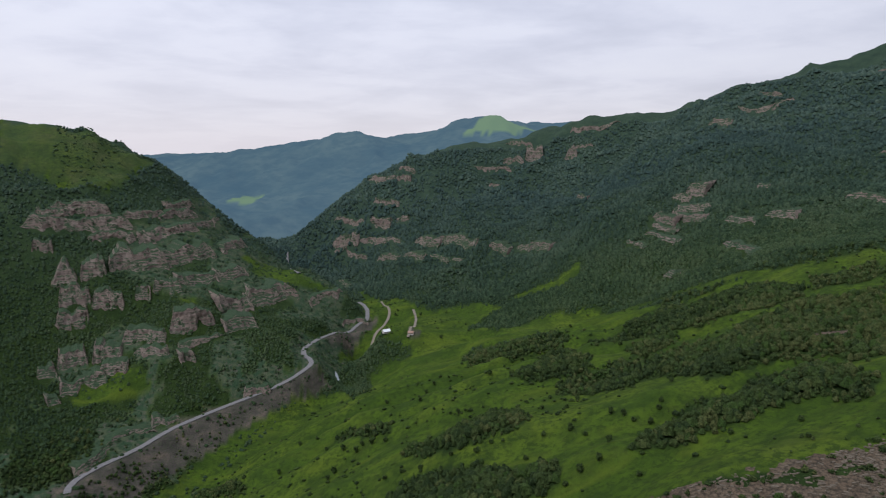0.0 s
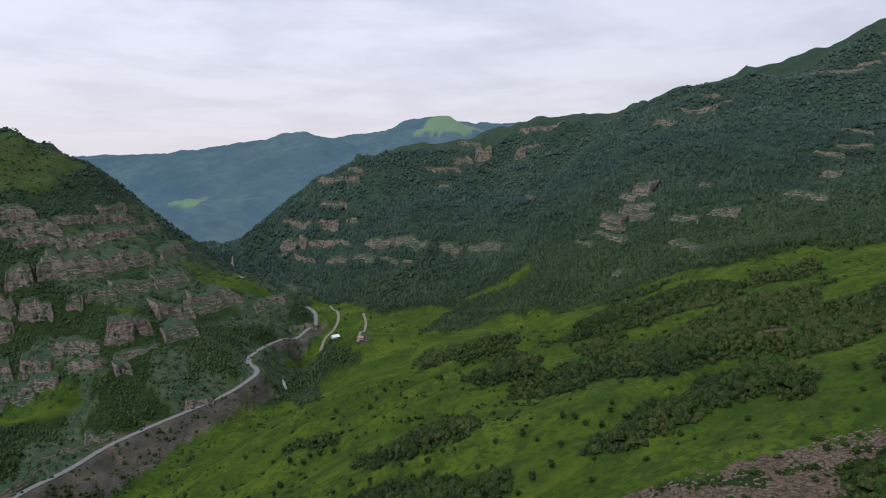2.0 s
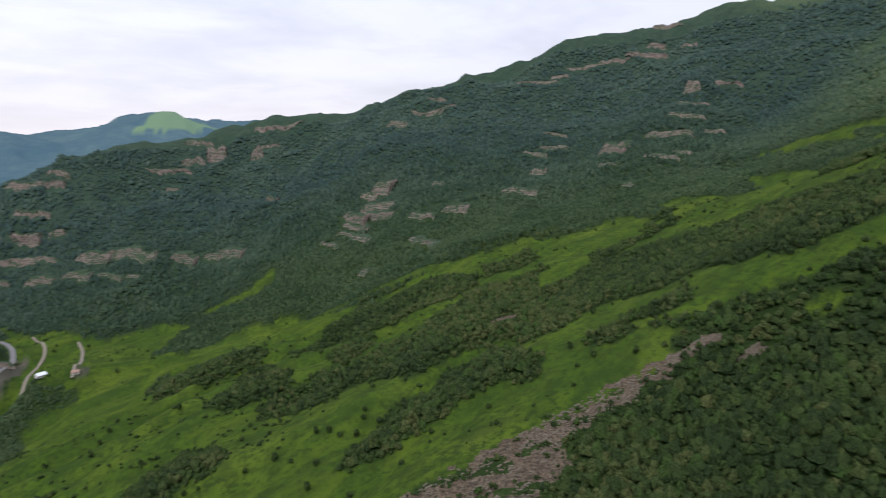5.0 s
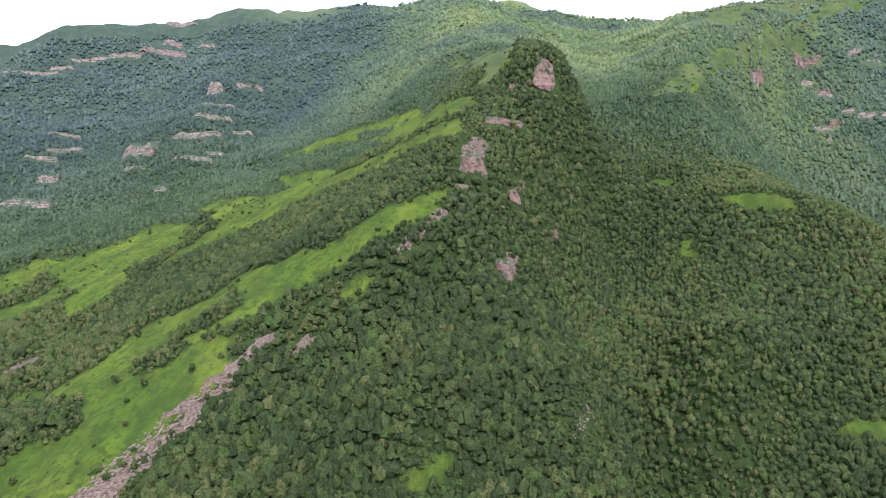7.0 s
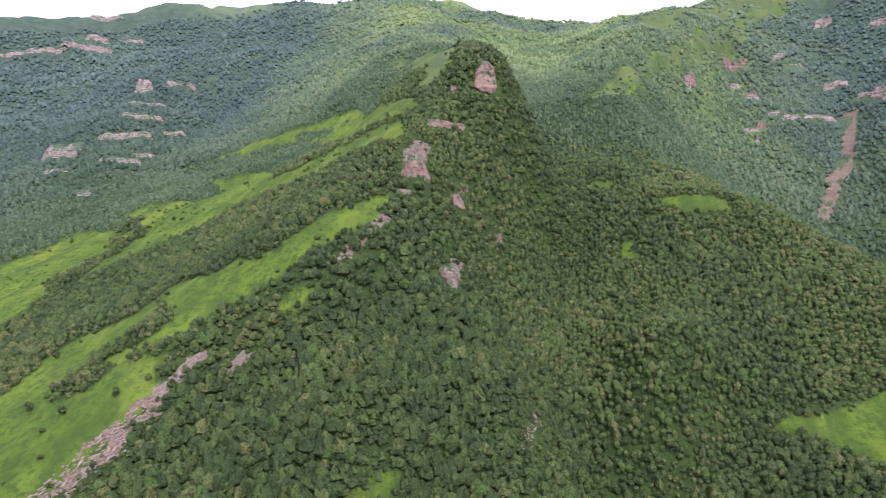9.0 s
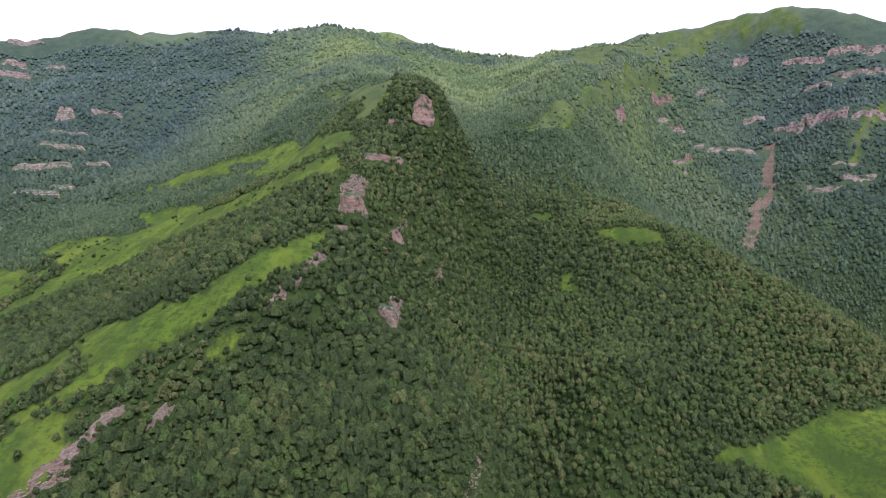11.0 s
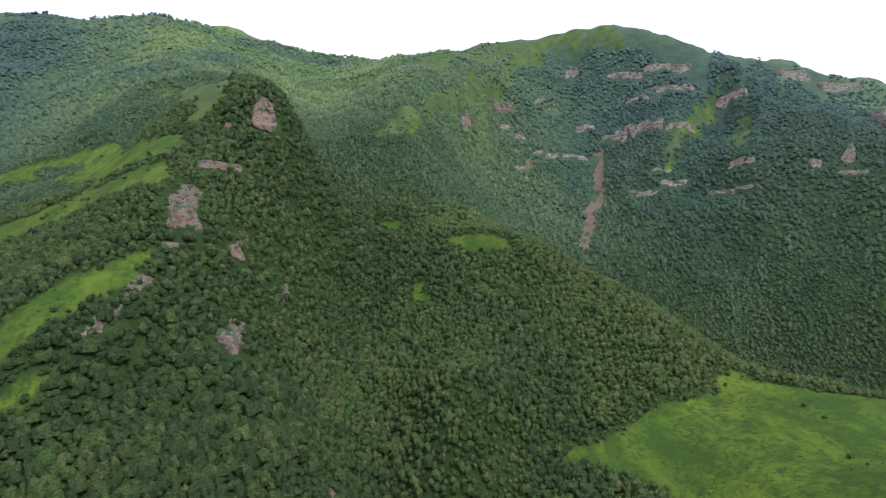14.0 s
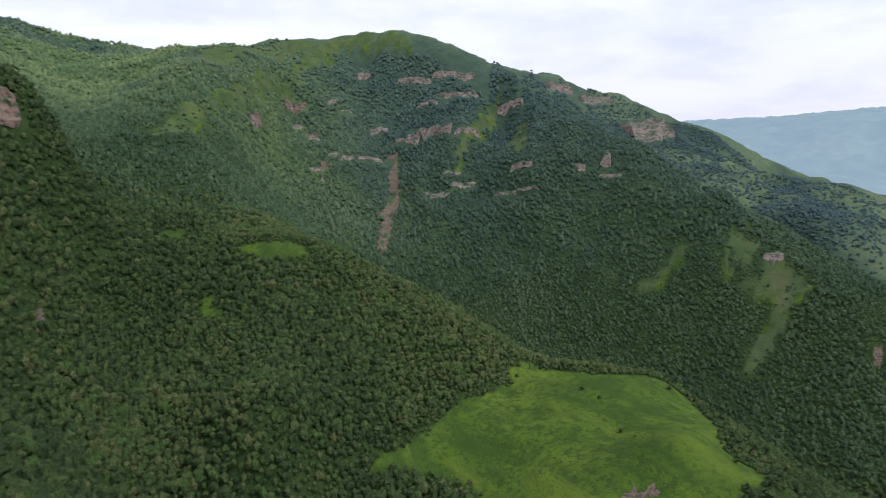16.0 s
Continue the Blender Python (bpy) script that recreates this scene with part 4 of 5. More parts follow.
# ---- rock outcrops ----
def slope_at(x, y, e=16.0):
    """The fall of the large land form: its rise eastwards and northwards."""
    x, y = np.asarray(x, float), np.asarray(y, float)
    z = base_height(np.concatenate([x + e, x - e, x, x]), np.concatenate([y, y, y + e, y - e])).reshape(4, -1)
    return np.stack([z[0] - z[1], z[2] - z[3]], -1) / (2 * e)


def level_line(x, y, reach, step):
    """A line that keeps its height along the slope, out to both sides of a place."""
    level = base_height(np.array([x]), np.array([y]))[0]
    sides = []
    for way in (1, -1):
        p, line, last = np.array([x, y], float), [], None
        for _ in range(max(2, int(reach / step) + 1)):
            g = slope_at(p[:1], p[1:])[0]
            up = g / (np.linalg.norm(g) + 1e-6)
            # crags face the valley more than each fold of the slope does
            out = np.array([p[0] - CENTRE[0], p[1] - CENTRE[1]])
            up = up + 0.45 * out / np.linalg.norm(out)
            up /= np.linalg.norm(up)
            if last is not None:
                up = 0.6 * last + 0.4 * up
                up /= np.linalg.norm(up)
            last = up
            line.append((p[0], p[1], up[0], up[1], max(float(g @ up), 0.4)))
            p = p + way * step * np.array([-up[1], up[0]])
            off = level - base_height(p[:1], p[1:])[0]
            p = p + up * np.clip(0.5 * off / max(np.linalg.norm(g), 0.3), -0.5 * step, 0.5 * step)
        sides.append(line)
    return np.array(sides[1][::-1] + sides[0][1:])


OUTCROP_ZONES = []


def rock_outcrop(x, y, w, h, rng, label, group, mat):
    """A bedded cliff let into the slope along one level: a steep broken face, ledges, and a top that runs back into the hill."""
    line = level_line(x, y, 0.54 * w, max(3.0, w / 14))
    cell = max(1.2, h / 18, w / 60)
    nu, nv = max(11, int(w / cell)), max(12, int(h * 1.6 / cell))
    u = np.linspace(-0.54, 0.54, nu) * w
    v = np.linspace(0, 1, nv)
    along = np.linspace(-0.54, 0.54, len(line)) * w
    px, py, ux, uy, steep = (np.interp(u, along, line[:, k]) for k in range(5))
    seed = int(rng.integers(1, 9999))
    zero = 0 * u
    bend = 0.05 * w * vnoise(u / (0.3 * w), zero, seed + 7) + min(0.05 * w, 3.0) * vnoise(u / 9, zero, seed + 8)
    px, py = px + bend * ux, py + bend * uy
    foot = ground_height(px, py)
    z0 = float(np.median(foot))
    ends = np.clip((0.54 - np.abs(u) / w) * 9.0 + 0.3 * vnoise(u / (0.12 * w + 1), zero, seed + 9), 0.02, 1) ** 0.6
    if h > 1.2 * w:
        ends = ends * np.clip(1.2 - np.abs(u + 0.06 * w) / (0.54 * w), 0.12, 1) ** 0.75
    crest = h * ends * np.clip(0.70 + 0.16 * vnoise(u / (0.2 * w + 2), zero, seed) + 0.06 * vnoise(u / (0.05 * w + 1.5), zero, seed + 1), 0.15, 1.3)
    crest = np.clip(0.45 * foot + 0.55 * z0 + crest - foot, 0.12 * h, 1.4 * h) * np.clip(ends * 1.5, 0.05, 1)
    U, V = np.meshgrid(u, v)
    C, E, F0, S = (np.broadcast_to(q, U.shape) for q in (crest, ends, foot, steep))
    face = np.clip(V / 0.76, 0, 1)
    top = np.clip((V - 0.76) / 0.24, 0, 1)
    Z = C * (face * 1.14 - 0.22 + 0.08 * top)
    # beds of about three metres that keep their level from crag to crag
    bed = max(2.6, h / 7)
    phase = (F0 + Z) / bed + 0.8 * vnoise(U / 22, Z / 7, seed + 2)
    step = np.floor(phase) + np.clip((phase - np.floor(phase) - 0.62) / 0.38, 0, 1) - (F0 - 0.22 * C) / bed
    lean = np.clip(0.22 * face + 0.20 * step * bed / np.maximum(C * 1.14, 1.0), 0, 0.6)
    reach = C / S * 0.95 + 1.0
    B = reach * (lean + (1 - lean) * top) - 0.10 * h * (1 - top)
    rough = 0.10 * vnoise(U / (0.1 * w + 1.5), Z / (0.4 * h + 1), seed + 3) + 0.06 * vnoise(U / 2.5, Z / 3.5, seed + 4)
    joints = np.clip(0.25 - np.abs(vnoise(U / (0.04 * w + 2.2), face * 0.7, seed + 5)), 0, 1) * 0.3 * np.clip(face * 3, 0, 1)
    B = B + min(h, 16) * (rough + joints) * E * (1 - top) + 0.9 * np.clip(0.3 - E, 0, 1) * h
    X, Y = px[None] + ux[None] * B, py[None] + uy[None] * B
    i = np.arange(nu * nv).reshape(nv, nu)
    quads = np.stack([i[:-1, :-1], i[:-1, 1:], i[1:, 1:], i[1:, :-1]], -1).reshape(-1, 4)
    base = np.array([x, y, z0])
    ob = new("rock_outcrop", mesh_of("rock_outcrop", np.stack([X, Y, F0 + Z], -1).reshape(-1, 3) - base, quads, mat, False))
    ob.location = base
    k = np.linspace(0, nu - 1, max(4, int(w / 4))).astype(int)
    OUTCROP_ZONES.append((np.stack([px, py, ux, uy, crest / steep], -1)[k], w, h))
    return tagged(ob, label, "rock outcrop", group)


def clear_of_outcrops(x, y):
    keep = np.ones(x.shape, bool)
    for line, w, h in OUTCROP_ZONES:
        lo, hi = line[:, :2].min(0) - 14 - h, line[:, :2].max(0) + 14 + h
        near = np.nonzero((x > lo[0]) & (x < hi[0]) & (y > lo[1]) & (y < hi[1]))[0]
        if not len(near):
            continue
        d = np.stack([x[near][:, None] - line[:, 0], y[near][:, None] - line[:, 1]], -1)
        b = d[..., 0] * line[:, 2] + d[..., 1] * line[:, 3]
        s = np.abs(d[..., 1] * line[:, 2] - d[..., 0] * line[:, 3])
        hit = (s < 3.2) & (b > -min(7.0, 3.0 + 0.3 * h)) & (b < 0.5 * line[:, 4] + 1.5)
        keep[near[hit.any(1)]] = False
    return keep


def make_outcrops():
    rng = np.random.default_rng(4)
    for rows, label, group in (
            (OUTCROPS_LEFT, "bedded pinkish grey rock cliff on the scrubby hillside", "cliffs of the valley hill"),
            (OUTCROPS_LEFT_LOW, "weathered pinkish grey rock band above the road", "cliffs of the valley hill"),
            (OUTCROPS_MASSIF, "grey brown cliff band in the dark forest slope", "cliffs of the massif"),
            (OUTCROPS_MASSIF_HIGH, "grey brown crag on the wooded mountain side", "cliffs of the massif"),
            (OUTCROPS_CIRQUE, "pale pinkish layered cliff under the green crest", "cliffs of the cirque"),
            (OUTCROPS_PEAK, "reddish grey rock face standing out of the forest", "rocks of the wooded spur"),
            (OUTCROPS_SOUTH, "pale layered cliff above the wooded ravine", "cliffs of the ravine mountain"),
            (OUTCROPS_SOUTH_LOW, "low pale cliff between grass and dark forest", "cliffs of the ravine mountain"),
            (OUTCROPS_SIDE, "bare brown cliff on the mountain shoulder", "cliffs of the ravine mountain")):
        for x, y, w, h in rows:
            rock_outcrop(x, y, w, h, rng, label, group, RED_ROCK if rows is OUTCROPS_PEAK else ROCK)


make_outcrops()


# ---- forest ----
def ico(level):
    bm = bmesh.new()
    bmesh.ops.create_icosphere(bm, subdivisions=level, radius=1.0)
    bm.verts.ensure_lookup_table()
    v = np.array([p.co[:] for p in bm.verts])
    f = np.array([[p.index for p in q.verts] for q in bm.faces])
    bm.free()
    return v, f


def crown_shapes(level, count, seed, lump, knots=7, sprays=0):
    """Crowns of broadleaf trees: lopsided, lumpy, flat below; radius one."""
    rng, out = np.random.default_rng(seed), []
    for _ in range(count):
        v, f = ico(level)
        knobs = rng.normal(size=(knots, 3))
        knobs[:, 2] = np.abs(knobs[:, 2]) * 0.8
        knobs /= np.linalg.norm(knobs, axis=1)[:, None]
        near = 0.55 if knots < 10 else 0.72
        bulge = np.max(np.clip((v @ knobs.T - near) / (1 - near), 0, 1) ** 0.7, axis=1)
        r = 0.70 + lump * bulge + rng.normal(0, 0.10 if level < 2 else 0.17, len(v))
        p = v * r[:, None]
        narrow = 1 - 0.22 * np.clip(p[:, 2], 0, 1)
        p[:, :2] *= narrow[:, None] * rng.uniform(0.85, 1.15, 2)
        p[:, 2] = np.where(p[:, 2] < 0, p[:, 2] * 0.8, p[:, 2] * rng.uniform(1.0, 1.45))
        f = f[v[f][:, :, 2].mean(1) > -0.42]
        used = np.unique(f)
        p, f = p[used], np.searchsorted(used, f)
        # loose sprays of leaves that break the outline
        for _ in range(sprays):
            e = rng.normal(size=3) * (1, 1, 0.6) + (0, 0, 0.45)
            e /= np.linalg.norm(e)
            g = np.cross(e, rng.normal(size=3))
            g /= np.linalg.norm(g)
            tip, middle, wide = e * rng.uniform(1.0, 1.3), e * rng.uniform(0.6, 0.8), rng.uniform(0.16, 0.32)
            f = np.vstack([f, [[len(p), len(p) + 1, len(p) + 2]]])
            p = np.vstack([p, middle - g * wide, middle + g * wide, tip + g * rng.uniform(-0.3, 0.3)])
        out.append((p, f))
    return out


def scatter(rng, inner, outer, spacing, a0=-44.0, a1=157.0):
    """Points of a loose close stand, about one for each square of the spacing, between two rings of the plan."""
    n = int(2 * outer / spacing) + 1
    i, j = np.meshgrid(np.arange(n), np.arange(n))
    x = (i + 0.5 * (j % 2) + rng.uniform(-0.36, 0.36, i.shape)).ravel() * spacing + CENTRE[0] - outer
    y = (j + rng.uniform(-0.36, 0.36, i.shape)).ravel() * spacing + CENTRE[1] - outer
    r, a = np.hypot(x - CENTRE[0], y - CENTRE[1]), np.degrees(np.arctan2(x - CENTRE[0], y - CENTRE[1]))
    a = np.where(a < -100, a + 360, a)
    ok = (r > inner) & (r < outer) & (a > a0) & (a < a1)
    return x[ok], y[ok]


def wooded(x, y):
    grass, rock, earth, left, rocky = masks(x, y)
    patchy = fbm(x, y, 45, 4, 31)
    thin = left & (patchy > 0.12) & (x > -360)
    loose = vnoise(x / 3, y / 3, 77) > 0.3
    d = np.full(x.shape, 99.0)
    some = np.nonzero((x < 20) & (y > 450) & (y < 1050))[0]
    if len(some):
        d[some] = np.hypot(x[some][:, None] - ROAD_BED[:, 0], y[some][:, None] - ROAD_BED[:, 1]).min(1)
    return ~grass & (~rocky | ~rock & (vnoise(x / 2.5, y / 2.5, 78) > 0.4)) & (~earth | loose & left) & (~thin | loose) & (d > 9) & clear_of_outcrops(x, y)


CREST = np.array(LINES["massif_crest_north"] + LINES["massif_crest_south"][1:-8] + LINES["side_ridge"][1:], float)


def before_crest(x, y):
    """Whether a place lies on the near side of the surrounding crests."""
    a = np.arctan2(CREST[:, 0] - CENTRE[0], CREST[:, 1] - CENTRE[1])
    order = np.argsort(a)
    limit = np.interp(np.arctan2(x - CENTRE[0], y - CENTRE[1]), a[order], np.hypot(CREST[:, 0] - CENTRE[0], CREST[:, 1] - CENTRE[1])[order])
    way = np.arctan2(x - CENTRE[0], y - CENTRE[1])
    return np.where(way < -0.2, np.hypot(x - CENTRE[0], y - CENTRE[1]) < np.where(way < -0.36, 1150, 1640), np.hypot(x - CENTRE[0], y - CENTRE[1]) < np.where(way < 0.06, np.maximum(limit, 1560), limit - 40))


def forest(name, label, inner, outer, spacing, shapes, mat, seed, size, a0=-44.0, a1=157.0, shoulder=False, tall=1.0):
    """One stand of trees between two rings of the plan; stands thin out into one another."""
    rng = np.random.default_rng(seed)
    x, y = scatter(rng, inner - 30, outer + 30, spacing, a0, a1)
    r = np.hypot(x - CENTRE[0], y - CENTRE[1])
    fade = np.minimum((r - inner + 30) / 60, (outer + 30 - r) / 60)
    ok = (rng.uniform(size=len(x)) < fade) & ((y < -770) == shoulder)
    x, y = x[ok], y[ok]
    ok = wooded(x + rng.normal(0, 1.8, len(x)), y + rng.normal(0, 1.8, len(x))) & before_crest(x, y)
    x, y = x[ok], y[ok]
    z = ground_height(x, y)
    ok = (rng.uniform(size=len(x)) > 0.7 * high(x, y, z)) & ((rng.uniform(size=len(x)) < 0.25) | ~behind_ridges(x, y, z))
    x, y, z = x[ok], y[ok], z[ok]
    n = len(x)
    stand = 0.5 + 0.5 * np.clip(fbm(x, y, 40, 3, 51), -1, 1)
    r = size * (0.62 + 0.75 * rng.uniform(size=n) ** 1.4) * (0.88 + 0.3 * stand)
    low = fbm(x, y, 30, 2, 61) < -0.62
    r = np.where(low, r * 0.8, r)
    # lower, younger growth along the edges of grass and rock, and on the dry hill
    edge, bare = np.zeros(n, bool), np.zeros(n, bool)
    if outer < 950:
        for dx, dy in ((5, 5), (-5, 5), (5, -5), (-5, -5)):
            g = masks(x + dx, y + dy)
            edge |= g[0] | g[4]
            bare |= g[4]
    r = np.where(bare, r * 0.55, np.where(edge, r * 0.72, r)) * np.where(masks(x, y)[3], 0.7, 1)
    lift = r * rng.uniform(0.35, 0.8, n) * np.where(edge, 0.6, 1)
    turn = rng.uniform(0, 2 * math.pi, n)
    tint = np.clip(0.42 + 0.30 * rng.normal(size=n) + 0.34 * fbm(x, y, 90, 4, 71) + np.where(low, 0.25, 0), 0, 1)
    which = rng.integers(0, len(shapes), n)
    places, faces, tints, first = [], [], [], 0
    for k, (v, f) in enumerate(shapes):
        s = np.nonzero(which == k)[0]
        if not len(s):
            continue
        c, q = np.cos(turn[s])[:, None], np.sin(turn[s])[:, None]
        rr = r[s][:, None]
        p = np.stack([x[s][:, None] + rr * (v[:, 0] * c - v[:, 1] * q), y[s][:, None] + rr * (v[:, 0] * q + v[:, 1] * c), (z[s] + lift[s])[:, None] + rr * v[:, 2] * tall], -1)
        places.append(p.reshape(-1, 3))
        faces.append((f[None] + (first + np.arange(len(s)) * len(v))[:, None, None]).reshape(-1, 3))
        tints.append(np.repeat(tint[s], len(v)))
        first += len(s) * len(v)
    places = np.concatenate(places)
    mesh = mesh_of(name, places, np.concatenate(faces), mat, False)
    # how much painted haze a tree takes, by its distance
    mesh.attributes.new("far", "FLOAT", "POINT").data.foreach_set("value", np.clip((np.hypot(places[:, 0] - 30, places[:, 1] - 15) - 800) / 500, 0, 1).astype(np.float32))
    mesh.attributes.new("upland", "FLOAT", "POINT").data.foreach_set("value", upland(places[:, 0], places[:, 1]).astype(np.float32))
    mesh.attributes.new("tint", "FLOAT", "POINT").data.foreach_set("value", np.concatenate(tints).astype(np.float32))
    return tagged(new(name, mesh), label, "forest", kind="stuff")


def clustered_crowns(count, seed):
    """Near trees: several leafy domes crowded on one crown, of unlike size."""
    rng, out = np.random.default_rng(seed), []
    domes = crown_shapes(1, 12, seed + 1, 0.42)
    for _ in range(count):
        places, faces, first = [], [], 0
        n = int(rng.integers(4, 7))
        for k in range(n):
            v, f = domes[int(rng.integers(0, 12))]
            a, d = 6.28 * k / (n - 1) + rng.uniform(-0.5, 0.5), (0.0 if k == 0 else rng.uniform(0.42, 0.72))
            size = rng.uniform(0.42, 0.70) * (1.15 if k == 0 else 1)
            t = rng.uniform(0, 6.28)
            q = np.stack([v[:, 0] * np.cos(t) - v[:, 1] * np.sin(t), v[:, 0] * np.sin(t) + v[:, 1] * np.cos(t), v[:, 2]], -1) * size
            places.append(q + (d * np.cos(a), d * np.sin(a), rng.uniform(0.35, 0.75) if k == 0 else rng.uniform(-0.35, 0.3)))
            faces.append(f + first)
            first += len(v)
            # loose sprays of leaves that break the outline
            for _ in range(4):
                e = rng.normal(size=3) * (1, 1, 0.5) + (0, 0, 0.5)
                e /= np.linalg.norm(e)
                g = np.cross(e, rng.normal(size=3))
                g /= np.linalg.norm(g)
                tip, middle = places[-1].mean(0) + e * size * rng.uniform(0.95, 1.25), places[-1].mean(0) + e * size * 0.55
                places.append(np.array([middle - g * size * 0.32, middle + g * size * 0.32, tip]))
                faces.append(np.array([[0, 1, 2]]) + first)
                first += 3
        out.append((np.concatenate(places), np.concatenate(faces)))
    return out


def cap_crowns(count, seed):
    """Far trees: a lopsided dome of a few facets."""
    rng, out = np.random.default_rng(seed), []
    for _ in range(count):
        turn = np.arange(5) * 1.2566 + rng.uniform(0, 1)
        a, b = turn + rng.uniform(-0.3, 0.3, 5), turn + 0.63 + rng.uniform(-0.3, 0.3, 5)
        r, q = rng.uniform(0.8, 1.1, 5), rng.uniform(0.5, 0.78, 5)
        v = np.vstack([np.column_stack([r * np.cos(a), r * np.sin(a), rng.uniform(-0.9, -0.3, 5)]),
                       np.column_stack([q * np.cos(b), q * np.sin(b), rng.uniform(0.25, 0.7, 5)]),
                       [[rng.uniform(-0.2, 0.2), rng.uniform(-0.2, 0.2), rng.uniform(0.8, 1.05)]]])
        f = [(k, (k + 1) % 5, 5 + k) for k in range(5)] + [((k + 1) % 5, 5 + (k + 1) % 5, 5 + k) for k in range(5)] + [(5 + k, 5 + (k + 1) % 5, 10) for k in range(5)]
        out.append((v, np.array(f)))
    return out


NEAR_CROWNS = crown_shapes(2, 24, 31, 0.46, 11, 10)
FAR_CROWNS = crown_shapes(1, 18, 2, 0.42, 7, 4)
FINE_CROWNS = cap_crowns(16, 5)
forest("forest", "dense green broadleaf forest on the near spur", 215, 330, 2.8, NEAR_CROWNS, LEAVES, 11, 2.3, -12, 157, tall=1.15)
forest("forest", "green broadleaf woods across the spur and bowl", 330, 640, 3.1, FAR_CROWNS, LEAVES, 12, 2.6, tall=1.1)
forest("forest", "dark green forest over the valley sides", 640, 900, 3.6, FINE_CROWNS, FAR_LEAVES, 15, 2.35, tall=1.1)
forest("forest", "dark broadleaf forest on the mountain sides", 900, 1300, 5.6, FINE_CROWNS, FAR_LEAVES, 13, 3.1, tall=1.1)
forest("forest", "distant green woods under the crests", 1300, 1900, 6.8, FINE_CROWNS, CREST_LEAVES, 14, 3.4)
forest("scrub_forest", "green scrub tinted blue as haze on the far mountain shoulder", 800, 1950, 6.0, FINE_CROWNS, SHOULDER_LEAVES, 16, 3.1, 100, 157, True, tall=0.8)


# ---- road, tracks, river ----
def ribbon(name, line, width, mat, lift, label, category, smooth=5, skirt=1.6):
    bed = _bed(line, 3.0, smooth)
    if name == "road":
        bed[:, 2] = np.interp(np.arange(len(bed)), np.linspace(0, len(bed) - 1, len(ROAD_BED)), ROAD_BED[:, 2])
    t = np.gradient(bed[:, :2], axis=0)
    t /= np.linalg.norm(t, axis=1)[:, None] + 1e-9
    side = np.stack([t[:, 1], -t[:, 0]], -1)
    rows = []
    for off, drop in ((-0.5, skirt), (-0.5, 0.06), (-0.2, 0.0), (0.2, 0.0), (0.5, 0.06), (0.5, skirt)):
        rows.append(np.column_stack([bed[:, :2] + side * off * width, bed[:, 2] + lift - drop]))
    p = np.stack(rows, 1)
    n, m = p.shape[:2]
    i = np.arange(n * m).reshape(n, m)
    quads = np.stack([i[:-1, :-1], i[1:, :-1], i[1:, 1:], i[:-1, 1:]], -1).reshape(-1, 4)
    return tagged(new(name, mesh_of(name, p.reshape(-1, 3), quads, mat, False)), label, category, kind="structure")


ribbon("road", ROAD, 5.8, ASPHALT, 0.9, "winding grey asphalt road along the foot of the hill", "road")
ribbon("road_far", ROAD_FAR[1:], 5.0, ASPHALT, 0.8, "pale road winding up the far valley", "road")
ribbon("track", TRACK, 3.6, DIRT, 0.7, "pale dirt track across the valley meadow", "dirt track", 2)
ribbon("track_east", TRACK_EAST, 3.4, DIRT, 0.7, "pale dirt track past the farmyard", "dirt track", 2)
ribbon("river", STREAM, 4.5, RIVER, 0.6, "shallow grey river between wooded banks", "river", 2)


# ---- farm buildings ----
def box(bm, sx, sy, sz, x=0, y=0, z=0):
    made = bmesh.ops.create_cube(bm, size=1.0, matrix=Matrix.Translation((x, y, z)) @ Matrix.Diagonal((sx, sy, sz, 1)))
    return made["verts"]


def farmhouse(x, y, turn, long, wide, tall, roof_mat, label):
    house = new("farmhouse")
    house.location = (x, y, float(ground_height(np.array([x]), np.array([y]))[0]) - 0.3)
    house.rotation_euler = (0, 0, radians(turn))
    bm = bmesh.new()
    box(bm, long, wide, tall, z=tall / 2)
    for end in (-1, 1):
        a, b, c = (bm.verts.new((end * long / 2, s * wide / 2, tall)) for s in (-1, 1, 0))
        c.co.z += wide * 0.36
        bm.faces.new((a, b, c))
    part("wall", bm, PLASTER, house)
    bm = bmesh.new()
    for s in (-1, 1):
        e, r = wide / 2 + 0.5, wide * 0.36
        low, high = tall - 0.5 * r / (wide / 2), tall + r
        q = [bm.verts.new((sx * (long / 2 + 0.4), yy, zz + dz)) for dz in (0.02, 0.16) for sx, yy, zz in ((-1, s * e, low), (1, s * e, low), (1, 0, high), (-1, 0, high))]
        for face in ((0, 1, 2, 3), (4, 5, 6, 7), (0, 1, 5, 4), (1, 2, 6, 5), (2, 3, 7, 6), (3, 0, 4, 7)):
            bm.faces.new([q[k] for k in face])
    bmesh.ops.recalc_face_normals(bm, faces=bm.faces)
    part("roof", bm, roof_mat, house)
    bm = bmesh.new()
    box(bm, 1.0, 0.08, 2.0, x=0.4, y=-wide / 2 - 0.03, z=1.0 + 0.3)
    part("door", bm, TIMBER, house)
    for k in (-1, 1):
        bm = bmesh.new()
        box(bm, 1.1, 0.06, 1.1, x=k * long * 0.3, y=-wide / 2 - 0.025, z=1.75)
        window = part("window", bm, TIMBER, house)
        bm = bmesh.new()
        box(bm, 0.9, 0.04, 0.9, x=k * long * 0.3, y=-wide / 2 - 0.07, z=1.75)
        part("pane", bm, GLASS, window)
    return tagged(house, label, "house")


farmhouse(*HOUSES[0], 25, 9.0, 6.0, 2.8, WHITE_ROOF, "small farmhouse with a white metal roof in the meadow")
farmhouse(*HOUSES[1], -15, 7.0, 5.0, 2.6, RUST_ROOF, "low farm shed with a brown tin roof in a yard")


